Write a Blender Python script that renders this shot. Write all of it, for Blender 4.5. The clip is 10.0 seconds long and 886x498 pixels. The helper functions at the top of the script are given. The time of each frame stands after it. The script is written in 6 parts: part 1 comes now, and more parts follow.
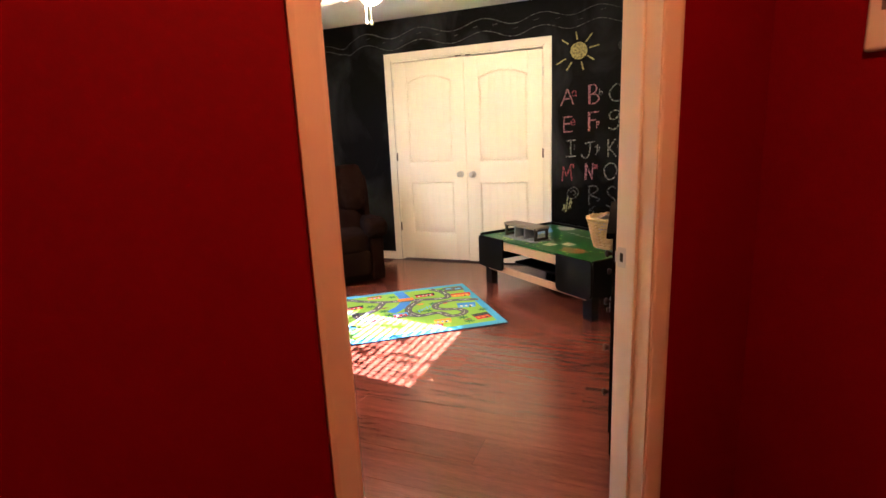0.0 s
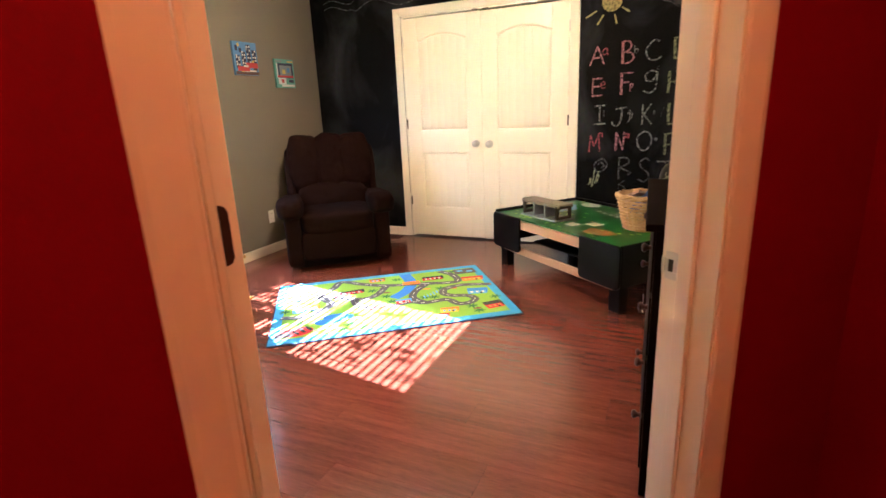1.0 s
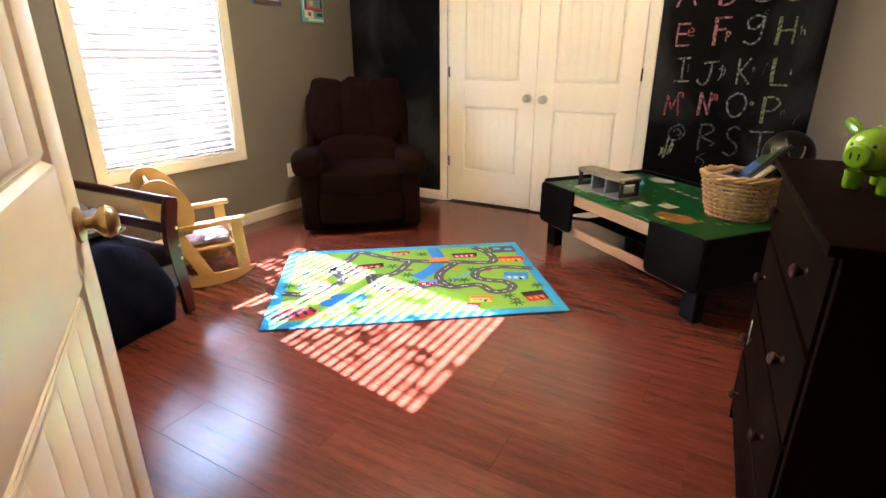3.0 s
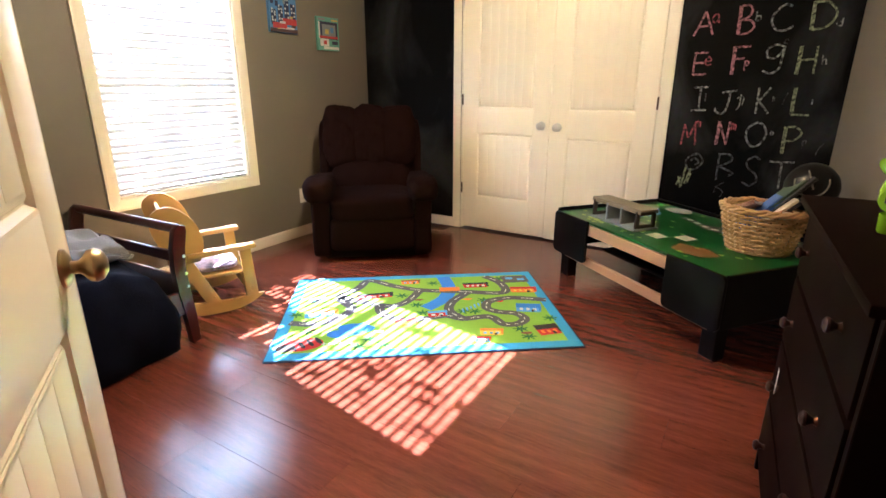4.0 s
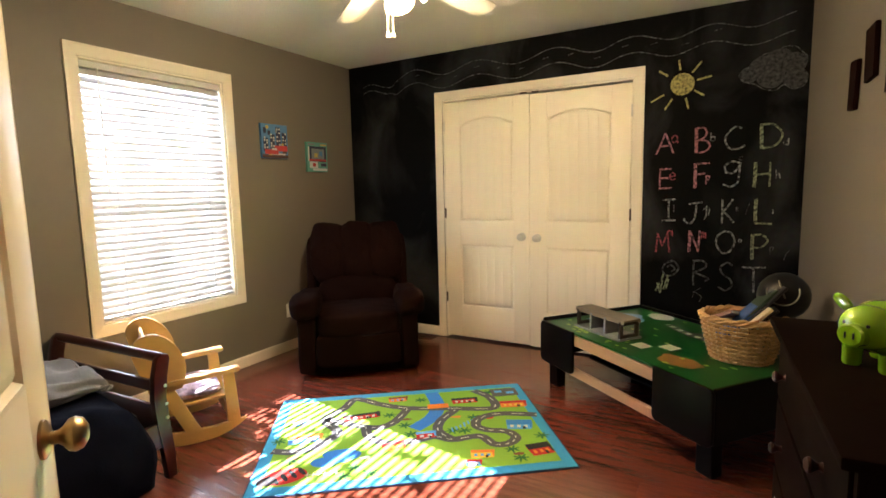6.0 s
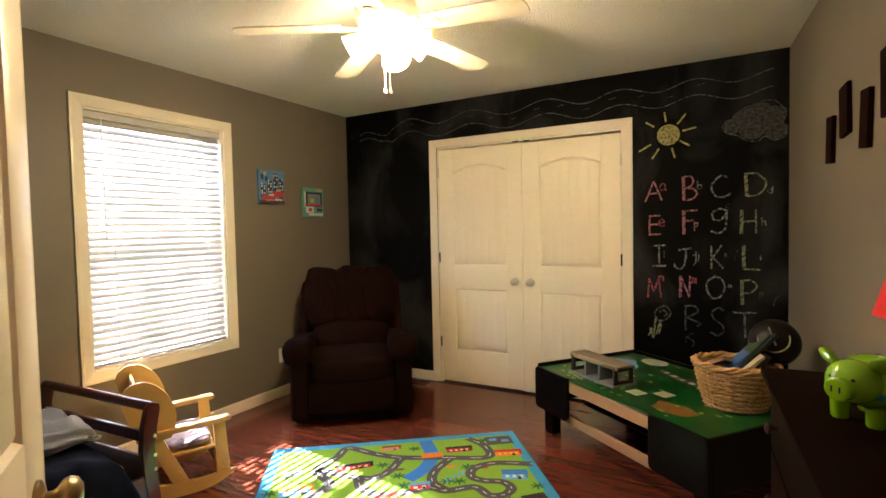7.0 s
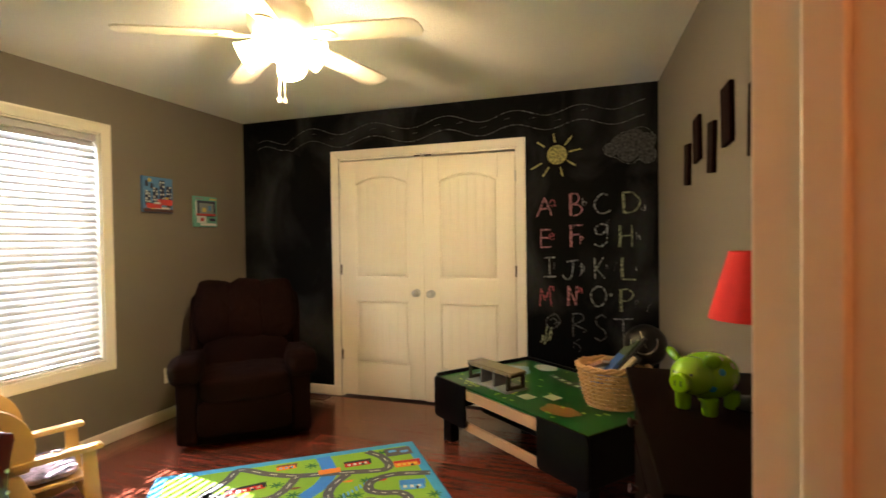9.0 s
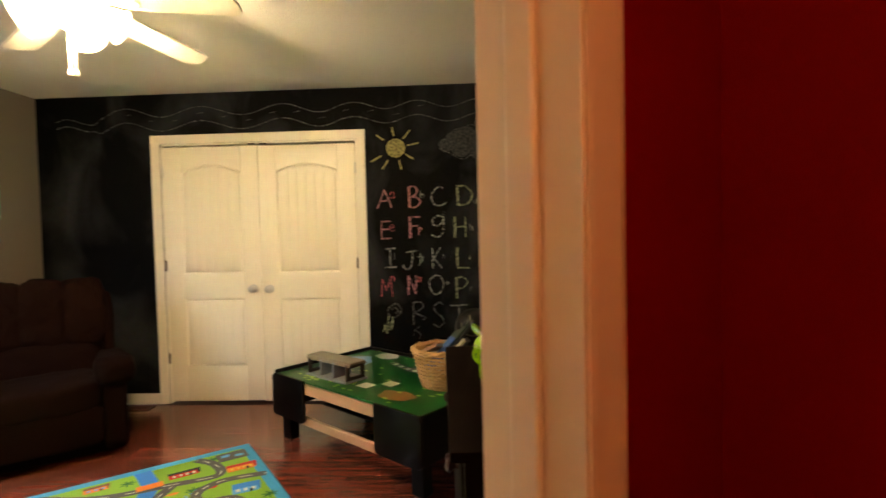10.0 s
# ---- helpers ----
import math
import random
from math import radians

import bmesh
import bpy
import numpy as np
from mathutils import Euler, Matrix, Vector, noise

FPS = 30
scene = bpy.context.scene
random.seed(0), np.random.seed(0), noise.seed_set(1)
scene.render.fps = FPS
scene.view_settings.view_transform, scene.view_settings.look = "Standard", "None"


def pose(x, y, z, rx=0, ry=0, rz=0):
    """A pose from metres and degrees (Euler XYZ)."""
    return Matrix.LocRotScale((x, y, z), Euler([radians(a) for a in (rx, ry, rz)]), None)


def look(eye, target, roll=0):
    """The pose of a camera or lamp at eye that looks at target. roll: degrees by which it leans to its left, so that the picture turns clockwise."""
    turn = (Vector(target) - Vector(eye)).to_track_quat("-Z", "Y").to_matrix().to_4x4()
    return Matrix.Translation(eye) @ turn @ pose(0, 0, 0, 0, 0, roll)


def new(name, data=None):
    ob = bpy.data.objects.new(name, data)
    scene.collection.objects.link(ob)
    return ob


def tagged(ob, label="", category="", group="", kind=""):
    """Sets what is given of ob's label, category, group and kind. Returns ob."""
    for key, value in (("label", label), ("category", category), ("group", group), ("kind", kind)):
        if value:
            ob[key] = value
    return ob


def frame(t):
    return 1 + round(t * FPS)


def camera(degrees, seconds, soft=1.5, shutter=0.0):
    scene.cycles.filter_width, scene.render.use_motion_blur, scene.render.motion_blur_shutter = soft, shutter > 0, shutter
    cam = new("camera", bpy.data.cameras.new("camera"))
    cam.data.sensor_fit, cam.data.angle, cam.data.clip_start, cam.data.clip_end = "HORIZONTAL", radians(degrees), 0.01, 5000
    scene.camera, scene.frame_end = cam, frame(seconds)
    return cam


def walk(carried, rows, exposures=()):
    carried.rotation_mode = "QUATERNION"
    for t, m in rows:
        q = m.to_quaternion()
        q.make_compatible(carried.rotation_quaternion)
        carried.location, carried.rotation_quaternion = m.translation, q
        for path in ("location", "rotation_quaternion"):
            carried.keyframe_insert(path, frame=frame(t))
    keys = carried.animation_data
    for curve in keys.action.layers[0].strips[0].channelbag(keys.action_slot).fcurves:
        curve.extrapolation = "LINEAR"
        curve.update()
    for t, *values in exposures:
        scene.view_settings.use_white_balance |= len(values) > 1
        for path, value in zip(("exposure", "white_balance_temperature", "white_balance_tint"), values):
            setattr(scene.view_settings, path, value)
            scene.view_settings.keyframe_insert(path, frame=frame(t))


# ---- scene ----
cam = camera(81.8, 10.0, shutter=0.4)
PATH = [
    (0, (0.423, -0.345, 1.263), (-0.318, 1.464, 0.839), -2.6),
    (0.5, (0.4, -0.16, 1.257), (-0.351, 1.631, 0.781), -2.2),
    (1, (0.356, 0.071, 1.238), (-0.46, 1.817, 0.702), -2.6),
    (1.5, (0.305, 0.272, 1.222), (-0.58, 1.966, 0.63), -1.6),
    (2, (0.25, 0.411, 1.197), (-0.643, 2.082, 0.555), -0.8),
    (2.5, (0.172, 0.521, 1.169), (-0.731, 2.165, 0.476), -0.5),
    (4, (0.114, 0.661, 1.196), (-0.874, 2.29, 0.588), 0.1),
    (4.5, (0.109, 0.679, 1.221), (-0.889, 2.331, 0.697), -0.2),
    (5, (0.118, 0.675, 1.252), (-0.887, 2.35, 0.825), -0.2),
    (5.5, (0.13, 0.665, 1.279), (-0.867, 2.367, 0.948), -0.9),
    (7, (0.15, 0.623, 1.337), (-0.817, 2.372, 1.259), -1.2),
    (7.5, (0.154, 0.615, 1.348), (-0.793, 2.376, 1.313), -1.2),
    (8, (0.15, 0.627, 1.354), (-0.739, 2.418, 1.339), -1.1),
    (8.5, (0.17, 0.621, 1.355), (-0.655, 2.443, 1.336), -0.9),
    (9, (0.214, 0.613, 1.336), (-0.427, 2.508, 1.299), -0.8),
    (9.5, (0.263, 0.609, 1.333), (-0.120, 2.571, 1.27), -1.0),
    (10, (0.325, 0.602, 1.317), (0.234, 2.598, 1.246), -1.3),
]
EXPOSURES = [(0.0, 4.92, 5700, 26), (1.0, 5.05, 5600, 25), (2.0, 5.1, 5500, 23), (2.5, 4.78, 5500, 23), (4.5, 4.63, 5700, 19), (5.5, 4.40, 6000, 17), (6.8, 4.13, 6400, 17), (8.5, 4.10, 6500, 17), (9.5, 4.10, 6600, 15), (10.0, 4.32, 6600, 14)]
walk(cam, [(t, look(eye, target, roll)) for t, eye, target, roll in PATH], EXPOSURES)

# ---- light ----
world = bpy.data.worlds.new("world")
scene.world = world
world.use_nodes = True
wn = world.node_tree.nodes
sky = wn.new("ShaderNodeTexSky")
sky.sky_type, sky.sun_disc = "NISHITA", False
SUN_DIR = Vector((2.42, -0.39, -2.00)).normalized()
sky.sun_elevation = math.asin(-SUN_DIR.z)
sky.sun_rotation = math.atan2(-SUN_DIR.x, -SUN_DIR.y)
wn["Background"].inputs["Strength"].default_value = 0.11
world.node_tree.links.new(sky.outputs[0], wn["Background"].inputs["Color"])

sun_data = bpy.data.lights.new("sun", "SUN")
sun_data.energy, sun_data.angle, sun_data.color = 5.0, radians(0.4), (1.0, 0.97, 0.93)
sun = new("sun", sun_data)
sun.matrix_world = look((-8, 5, 8), Vector((-8, 5, 8)) + SUN_DIR)

# bulbs of the ceiling fan
fan_data = bpy.data.lights.new("fan_bulbs", "POINT")
fan_data.energy, fan_data.shadow_soft_size, fan_data.color = 4.4, 0.05, (1.0, 0.78, 0.46)
fan_light = new("fan_bulbs", fan_data)
fan_light.location = (-1.14, 2.49, 2.05)

# unseen hall light, added since the door casing is lit from the hall
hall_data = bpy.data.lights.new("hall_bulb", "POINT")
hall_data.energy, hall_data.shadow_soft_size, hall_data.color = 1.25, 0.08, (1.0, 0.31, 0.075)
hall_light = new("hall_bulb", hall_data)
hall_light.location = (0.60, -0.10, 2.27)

# area lamp just outside the window, added to strengthen the sky's light
win_data = bpy.data.lights.new("window_skylight", "AREA")
win_data.shape, win_data.size, win_data.size_y = "RECTANGLE", 0.86, 1.40
win_data.energy, win_data.color = 3.0, (0.62, 0.80, 1.0)
win_light = new("window_skylight", win_data)
win_light.matrix_world = look((-3.165, 2.651, 1.315), (0.0, 2.651, 1.05))


# ---- materials ----
def srgb(h):
    c = [int(h[i:i + 2], 16) / 255 for i in (0, 2, 4)]
    return tuple(v / 12.92 if v <= 0.04045 else ((v + 0.055) / 1.055) ** 2.4 for v in c)


def mat(name, col, rough=0.6, metal=0.0, vary=0.15, scale=6.0, fine=0.0, bump=0.0, bump_scale=80.0, stretch=(1, 1, 1), coat=0.0, sheen=0.0, rand=0.0, spec=0.5, contrast=0.0):
    """A surface with colour variation at two scales and fine relief."""
    m = bpy.data.materials.new(name)
    m.use_nodes = True
    nt = m.node_tree
    b = nt.nodes["Principled BSDF"]
    b.inputs["Roughness"].default_value = rough
    b.inputs["Metallic"].default_value = metal
    b.inputs["Specular IOR Level"].default_value = spec
    b.inputs["Coat Weight"].default_value = coat
    b.inputs["Coat Roughness"].default_value = 0.15
    b.inputs["Sheen Weight"].default_value = sheen
    tc = nt.nodes.new("ShaderNodeTexCoord")
    mp = nt.nodes.new("ShaderNodeMapping")
    mp.inputs["Scale"].default_value = stretch
    nt.links.new(tc.outputs["Object"], mp.inputs["Vector"])
    vec = mp.outputs["Vector"]
    if rand:
        info = nt.nodes.new("ShaderNodeObjectInfo")
        add = nt.nodes.new("ShaderNodeVectorMath")
        sc = nt.nodes.new("ShaderNodeVectorMath")
        sc.operation = "SCALE"
        sc.inputs[0].default_value = (37.0, 53.0, 11.0)
        nt.links.new(info.outputs["Random"], sc.inputs["Scale"])
        nt.links.new(vec, add.inputs[0])
        nt.links.new(sc.outputs[0], add.inputs[1])
        vec = add.outputs[0]
    n1 = nt.nodes.new("ShaderNodeTexNoise")
    n1.inputs["Scale"].default_value = scale
    n1.inputs["Detail"].default_value = 5.0
    n2 = nt.nodes.new("ShaderNodeTexNoise")
    n2.inputs["Scale"].default_value = scale * 9
    n2.inputs["Detail"].default_value = 3.0
    nt.links.new(vec, n1.inputs["Vector"])
    nt.links.new(vec, n2.inputs["Vector"])
    mix = nt.nodes.new("ShaderNodeMix")
    mix.data_type = "RGBA"
    dark = tuple(c * (1 - vary) for c in col)
    light = tuple(min(1, c * (1 + vary)) for c in col)
    mix.inputs["A"].default_value = (*dark, 1)
    mix.inputs["B"].default_value = (*light, 1)
    fac = nt.nodes.new("ShaderNodeMath")
    fac.operation = "MULTIPLY_ADD"
    fac.inputs[1].default_value = 1.0 - fine
    half = nt.nodes.new("ShaderNodeMath")
    half.operation = "MULTIPLY"
    half.inputs[1].default_value = fine
    nt.links.new(n2.outputs["Fac"], half.inputs[0])
    nt.links.new(n1.outputs["Fac"], fac.inputs[0])
    nt.links.new(half.outputs[0], fac.inputs[2])
    grain = fac.outputs[0]
    if contrast:
        ct = nt.nodes.new("ShaderNodeMapRange")
        ct.inputs["From Min"].default_value, ct.inputs["From Max"].default_value = 0.5 - contrast, 0.5 + contrast
        nt.links.new(grain, ct.inputs["Value"])
        grain = ct.outputs[0]
    nt.links.new(grain, mix.inputs["Factor"])
    out = mix.outputs["Result"]
    if rand:
        hsv = nt.nodes.new("ShaderNodeHueSaturation")
        mr = nt.nodes.new("ShaderNodeMapRange")
        mr.inputs["To Min"].default_value = 1 - rand
        mr.inputs["To Max"].default_value = 1 + rand
        nt.links.new(info.outputs["Random"], mr.inputs["Value"])
        nt.links.new(mr.outputs[0], hsv.inputs["Value"])
        nt.links.new(out, hsv.inputs["Color"])
        out = hsv.outputs["Color"]
    nt.links.new(out, b.inputs["Base Color"])
    if bump:
        n3 = nt.nodes.new("ShaderNodeTexNoise")
        n3.inputs["Scale"].default_value = bump_scale
        n3.inputs["Detail"].default_value = 3.0
        nt.links.new(vec, n3.inputs["Vector"])
        bp = nt.nodes.new("ShaderNodeBump")
        bp.inputs["Strength"].default_value = bump
        bp.inputs["Distance"].default_value = 0.004
        nt.links.new(n3.outputs["Fac"], bp.inputs["Height"])
        nt.links.new(bp.outputs[0], b.inputs["Normal"])
    return m


def glow(name, col, strength):
    m = mat(name, col, 0.4)
    b = m.node_tree.nodes["Principled BSDF"]
    b.inputs["Emission Color"].default_value = (*col, 1)
    b.inputs["Emission Strength"].default_value = strength
    return m


M_TAUPE = mat("taupe_wall_paint", (0.155, 0.132, 0.102), 0.60, vary=0.06, scale=2.0, fine=0.3, bump=0.10, bump_scale=160)
M_RED = mat("red_wall_paint", (0.20, 0.0012, 0.0010), 0.7, spec=0.08, vary=0.06, scale=2.0, fine=0.3, bump=0.10, bump_scale=160)
M_CEIL = mat("textured_ceiling_paint", (0.74, 0.71, 0.65), 0.9, vary=0.04, scale=3.0, bump=0.8, bump_scale=85)
M_CEIL.node_tree.nodes["Bump"].inputs["Distance"].default_value = 0.007
M_TRIM = mat("cream_trim_paint", (0.72, 0.66, 0.53), 0.35, vary=0.03, scale=3.0, bump=0.04, bump_scale=60)
M_DOOR = mat("cream_door_paint", (0.80, 0.73, 0.58), 0.38, vary=0.02, scale=4.0, fine=0.2, bump=0.015, bump_scale=60, stretch=(6, 6, 0.5))
M_GAP = mat("dark_gap", (0.02, 0.017, 0.014), 0.9)
M_NICKEL = mat("brushed_nickel", (0.55, 0.53, 0.49), 0.3, 1.0, vary=0.08)
M_BRASS = mat("antique_brass", (0.42, 0.31, 0.16), 0.28, 1.0, vary=0.15, scale=30)
M_BRONZE = mat("oiled_bronze", (0.045, 0.015, 0.011), 0.5, 0.5, vary=0.3, scale=30)
M_STEEL = mat("satin_steel", (0.60, 0.58, 0.54), 0.35, 1.0, vary=0.1)
M_FLOOR = mat("cherry_laminate", (0.135, 0.034, 0.020), 0.15, vary=0.55, scale=3.2, fine=0.45, bump=0.10, bump_scale=30, stretch=(0.8, 11, 11), rand=0.14, spec=0.8, contrast=0.26)
M_FLOORGAP = mat("laminate_joint", (0.045, 0.010, 0.005), 0.5)
M_BROWN = mat("brown_microfibre", (0.0075, 0.0027, 0.0017), 0.95, vary=0.5, scale=9.0, fine=0.4, bump=0.35, bump_scale=220, spec=0.03, sheen=0.004)
M_BROWNDARK = mat("dark_chair_base", (0.004, 0.003, 0.003), 0.9, spec=0.1)
M_ESPRESSO = mat("espresso_wood", (0.0042, 0.0009, 0.0004), 0.58, vary=0.4, scale=5.0, fine=0.3, stretch=(8, 1, 8), spec=0.035)
M_CHERRY = mat("cherry_bed_wood", (0.050, 0.0070, 0.0060), 0.28, vary=0.3, scale=6.0, stretch=(2, 2, 6), coat=0.1, spec=0.4)
M_BLACKWOOD = mat("black_brown_wood", (0.0026, 0.0017, 0.0016), 0.42, vary=0.3, scale=6.0, spec=0.09)
M_MAPLE = mat("pale_maple", (0.38, 0.23, 0.13), 0.45, vary=0.12, scale=5.0, fine=0.3, stretch=(1, 8, 8))
M_PINE = mat("golden_pine", (0.52, 0.30, 0.085), 0.38, vary=0.16, scale=5.0, fine=0.2, stretch=(2, 9, 2), coat=0.2)
M_GREEN = mat("green_play_board", (0.004, 0.070, 0.013), 0.28, vary=0.35, scale=7.0, fine=0.3, spec=0.25)
M_WICKER = mat("wicker_reed", (0.50, 0.30, 0.13), 0.6, vary=0.35, scale=40.0, fine=0.4)
M_BLIND = mat("white_blind_slat", (0.50, 0.49, 0.475), 0.5, vary=0.03)
M_VINYL = mat("white_vinyl", (0.75, 0.75, 0.74), 0.4, vary=0.03)
M_WHITE = mat("white_plastic", (0.72, 0.70, 0.64), 0.4, vary=0.04)
M_FANWHITE = mat("white_fan_enamel", (0.78, 0.72, 0.58), 0.35, vary=0.03)
M_NAVY = mat("navy_fleece", (0.0022, 0.0030, 0.0095), 0.95, vary=0.4, scale=14.0, bump=0.4, bump_scale=120, spec=0.1)
M_GREYFLEECE = mat("grey_fleece", (0.15, 0.15, 0.165), 0.95, vary=0.3, scale=22.0, fine=0.5, bump=0.6, bump_scale=140, sheen=0.3)
M_PIG = mat("lime_ceramic", (0.21, 0.44, 0.008), 0.10, vary=0.06, coat=0.6)
M_SHADE = mat("red_lamp_shade", (0.62, 0.010, 0.010), 0.8, vary=0.08, scale=60.0, bump=0.2, bump_scale=300)
M_BLACK = mat("black_rubber", (0.004, 0.004, 0.004), 0.4, vary=0.25, scale=20, spec=0.3)
M_BLACKIRON = mat("black_iron", (0.010, 0.009, 0.008), 0.4, 0.3)
M_CHALKLINE = mat("pale_ball_line", (0.16, 0.155, 0.12), 0.7)
M_GLASSSHADE = glow("lit_frosted_glass", (1.0, 0.80, 0.42), 1.7)
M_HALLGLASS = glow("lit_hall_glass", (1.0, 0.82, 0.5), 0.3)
M_BARS = mat("dark_red_stained_wood", (0.008, 0.0018, 0.0013), 0.7, spec=0.05, vary=0.2, scale=20)
M_GRASS = mat("lawn", (0.11, 0.13, 0.05), 0.9, vary=0.4, scale=3.0)


def chalkboard():
    m = mat("chalkboard_paint", (0.0012, 0.0012, 0.0013), 0.6, vary=0.2, scale=3.0, spec=0.07)
    nt = m.node_tree
    b = nt.nodes["Principled BSDF"]
    tc = nt.nodes.new("ShaderNodeTexCoord")
    mp = nt.nodes.new("ShaderNodeMapping")
    mp.inputs["Scale"].default_value = (1.5, 1.0, 0.9)
    mp.inputs["Rotation"].default_value = (0, 0.35, 0)
    n1 = nt.nodes.new("ShaderNodeTexNoise")
    n1.inputs["Scale"].default_value = 1.6
    n1.inputs["Detail"].default_value = 6.0
    n1.inputs["Distortion"].default_value = 0.8
    ramp = nt.nodes.new("ShaderNodeValToRGB")
    ramp.color_ramp.elements[0].position = 0.46
    ramp.color_ramp.elements[1].position = 0.80
    ramp.color_ramp.elements[1].color = (0.045, 0.047, 0.052, 1)
    ramp.color_ramp.elements[0].color = (0, 0, 0, 1)
    n2 = nt.nodes.new("ShaderNodeTexNoise")
    n2.inputs["Scale"].default_value = 26.0
    n2.inputs["Detail"].default_value = 4.0
    mul = nt.nodes.new("ShaderNodeMix")
    mul.data_type, mul.blend_type = "RGBA", "MULTIPLY"
    mul.inputs["Factor"].default_value = 0.6
    add = nt.nodes.new("ShaderNodeMix")
    add.data_type, add.blend_type = "RGBA", "ADD"
    add.inputs["Factor"].default_value = 1.0
    old = b.inputs["Base Color"].links[0].from_socket
    nt.links.new(tc.outputs["Object"], mp.inputs["Vector"])
    nt.links.new(mp.outputs[0], n1.inputs["Vector"])
    nt.links.new(tc.outputs["Object"], n2.inputs["Vector"])
    nt.links.new(n1.outputs["Fac"], ramp.inputs["Fac"])
    nt.links.new(ramp.outputs["Color"], mul.inputs["A"])
    nt.links.new(n2.outputs["Color"], mul.inputs["B"])
    nt.links.new(old, add.inputs["A"])
    nt.links.new(mul.outputs["Result"], add.inputs["B"])
    nt.links.new(add.outputs["Result"], b.inputs["Base Color"])
    return m


def chalk(name, col, lo=0.35, hi=0.62):
    """Broken chalk strokes on black paint."""
    m = mat(name, col, 0.95)
    nt = m.node_tree
    b = nt.nodes["Principled BSDF"]
    tc = nt.nodes.new("ShaderNodeTexCoord")
    n = nt.nodes.new("ShaderNodeTexNoise")
    n.inputs["Scale"].default_value = 55.0
    n.inputs["Detail"].default_value = 4.0
    ramp = nt.nodes.new("ShaderNodeValToRGB")
    ramp.color_ramp.elements[0].position, ramp.color_ramp.elements[1].position = lo, hi
    mix = nt.nodes.new("ShaderNodeMix")
    mix.data_type = "RGBA"
    mix.inputs["A"].default_value = (0.005, 0.005, 0.0055, 1)
    mix.inputs["B"].default_value = (*col, 1)
    nt.links.new(tc.outputs["Object"], n.inputs["Vector"])
    nt.links.new(n.outputs["Fac"], ramp.inputs["Fac"])
    nt.links.new(ramp.outputs["Color"], mix.inputs["Factor"])
    nt.links.new(mix.outputs["Result"], b.inputs["Base Color"])
    return m


M_CLOUD = chalk("soft_cloud_chalk", (0.085, 0.087, 0.09), 0.30, 0.80)
M_BOARD = chalkboard()
M_CHALK_W = chalk("white_chalk", (0.29, 0.30, 0.29), 0.38, 0.68)
M_CHALK_THIN = chalk("thin_chalk", (0.16, 0.17, 0.17), 0.40, 0.72)
M_CHALK_P = chalk("pink_chalk", (0.42, 0.18, 0.21))
M_CHALK_R = chalk("red_chalk", (0.36, 0.07, 0.09))
M_CHALK_G = chalk("green_chalk", (0.26, 0.29, 0.17))
M_CHALK_Y = chalk("yellow_chalk", (0.42, 0.38, 0.14), 0.25, 0.6)
M_CHALK_F = chalk("faint_chalk", (0.10, 0.105, 0.105), 0.42, 0.66)


def pane_glass():
    m = bpy.data.materials.new("window_glass")
    m.use_nodes = True
    nt = m.node_tree
    nt.nodes.clear()
    o = nt.nodes.new("ShaderNodeOutputMaterial")
    t = nt.nodes.new("ShaderNodeBsdfTransparent")
    g = nt.nodes.new("ShaderNodeBsdfGlossy")
    g.inputs["Roughness"].default_value = 0.02
    f = nt.nodes.new("ShaderNodeFresnel")
    x = nt.nodes.new("ShaderNodeMixShader")
    nt.links.new(f.outputs[0], x.inputs[0])
    nt.links.new(t.outputs[0], x.inputs[1])
    nt.links.new(g.outputs[0], x.inputs[2])
    nt.links.new(x.outputs[0], o.inputs["Surface"])
    return m


M_PANE = pane_glass()

# ---- mesh helpers ----


def add_box(bm, c, s, bevel=0.0, m=None, seg=1):
    """A box of size s about c, its edges rounded by bevel."""
    r = bmesh.ops.create_cube(bm, size=1.0)
    vs = r["verts"]
    for v in vs:
        v.co = Vector((v.co.x * s[0] + c[0], v.co.y * s[1] + c[1], v.co.z * s[2] + c[2]))
    if m is not None:
        bmesh.ops.transform(bm, matrix=m, verts=vs)
    if bevel:
        es = list({e for v in vs for e in v.link_edges})
        bmesh.ops.bevel(bm, geom=es, offset=bevel, segments=seg, affect="EDGES", profile=0.6)
    return bm


def box(c, s, bevel=0.0, m=None, seg=1):
    return add_box(bmesh.new(), c, s, bevel, m, seg)


def add_lathe(bm, prof, seg=20, m=None):
    """A turned form; prof holds (radius, z)."""
    rings = []
    for r, z in prof:
        if r < 1e-5:
            rings.append([bm.verts.new((0, 0, z))])
        else:
            rings.append([bm.verts.new((r * math.cos(2 * math.pi * k / seg), r * math.sin(2 * math.pi * k / seg), z)) for k in range(seg)])
    for a, b in zip(rings, rings[1:]):
        for k in range(seg):
            l = (k + 1) % seg
            if len(a) == 1 and len(b) > 1:
                bm.faces.new((a[0], b[k], b[l]))
            elif len(b) == 1 and len(a) > 1:
                bm.faces.new((a[k], b[0], a[l]))
            elif len(a) > 1:
                bm.faces.new((a[k], a[l], b[l], b[k]))
    if m is not None:
        bmesh.ops.transform(bm, matrix=m, verts=[v for r in rings for v in r])
    return bm


def lathe(prof, seg=20, m=None):
    return add_lathe(bmesh.new(), prof, seg, m)


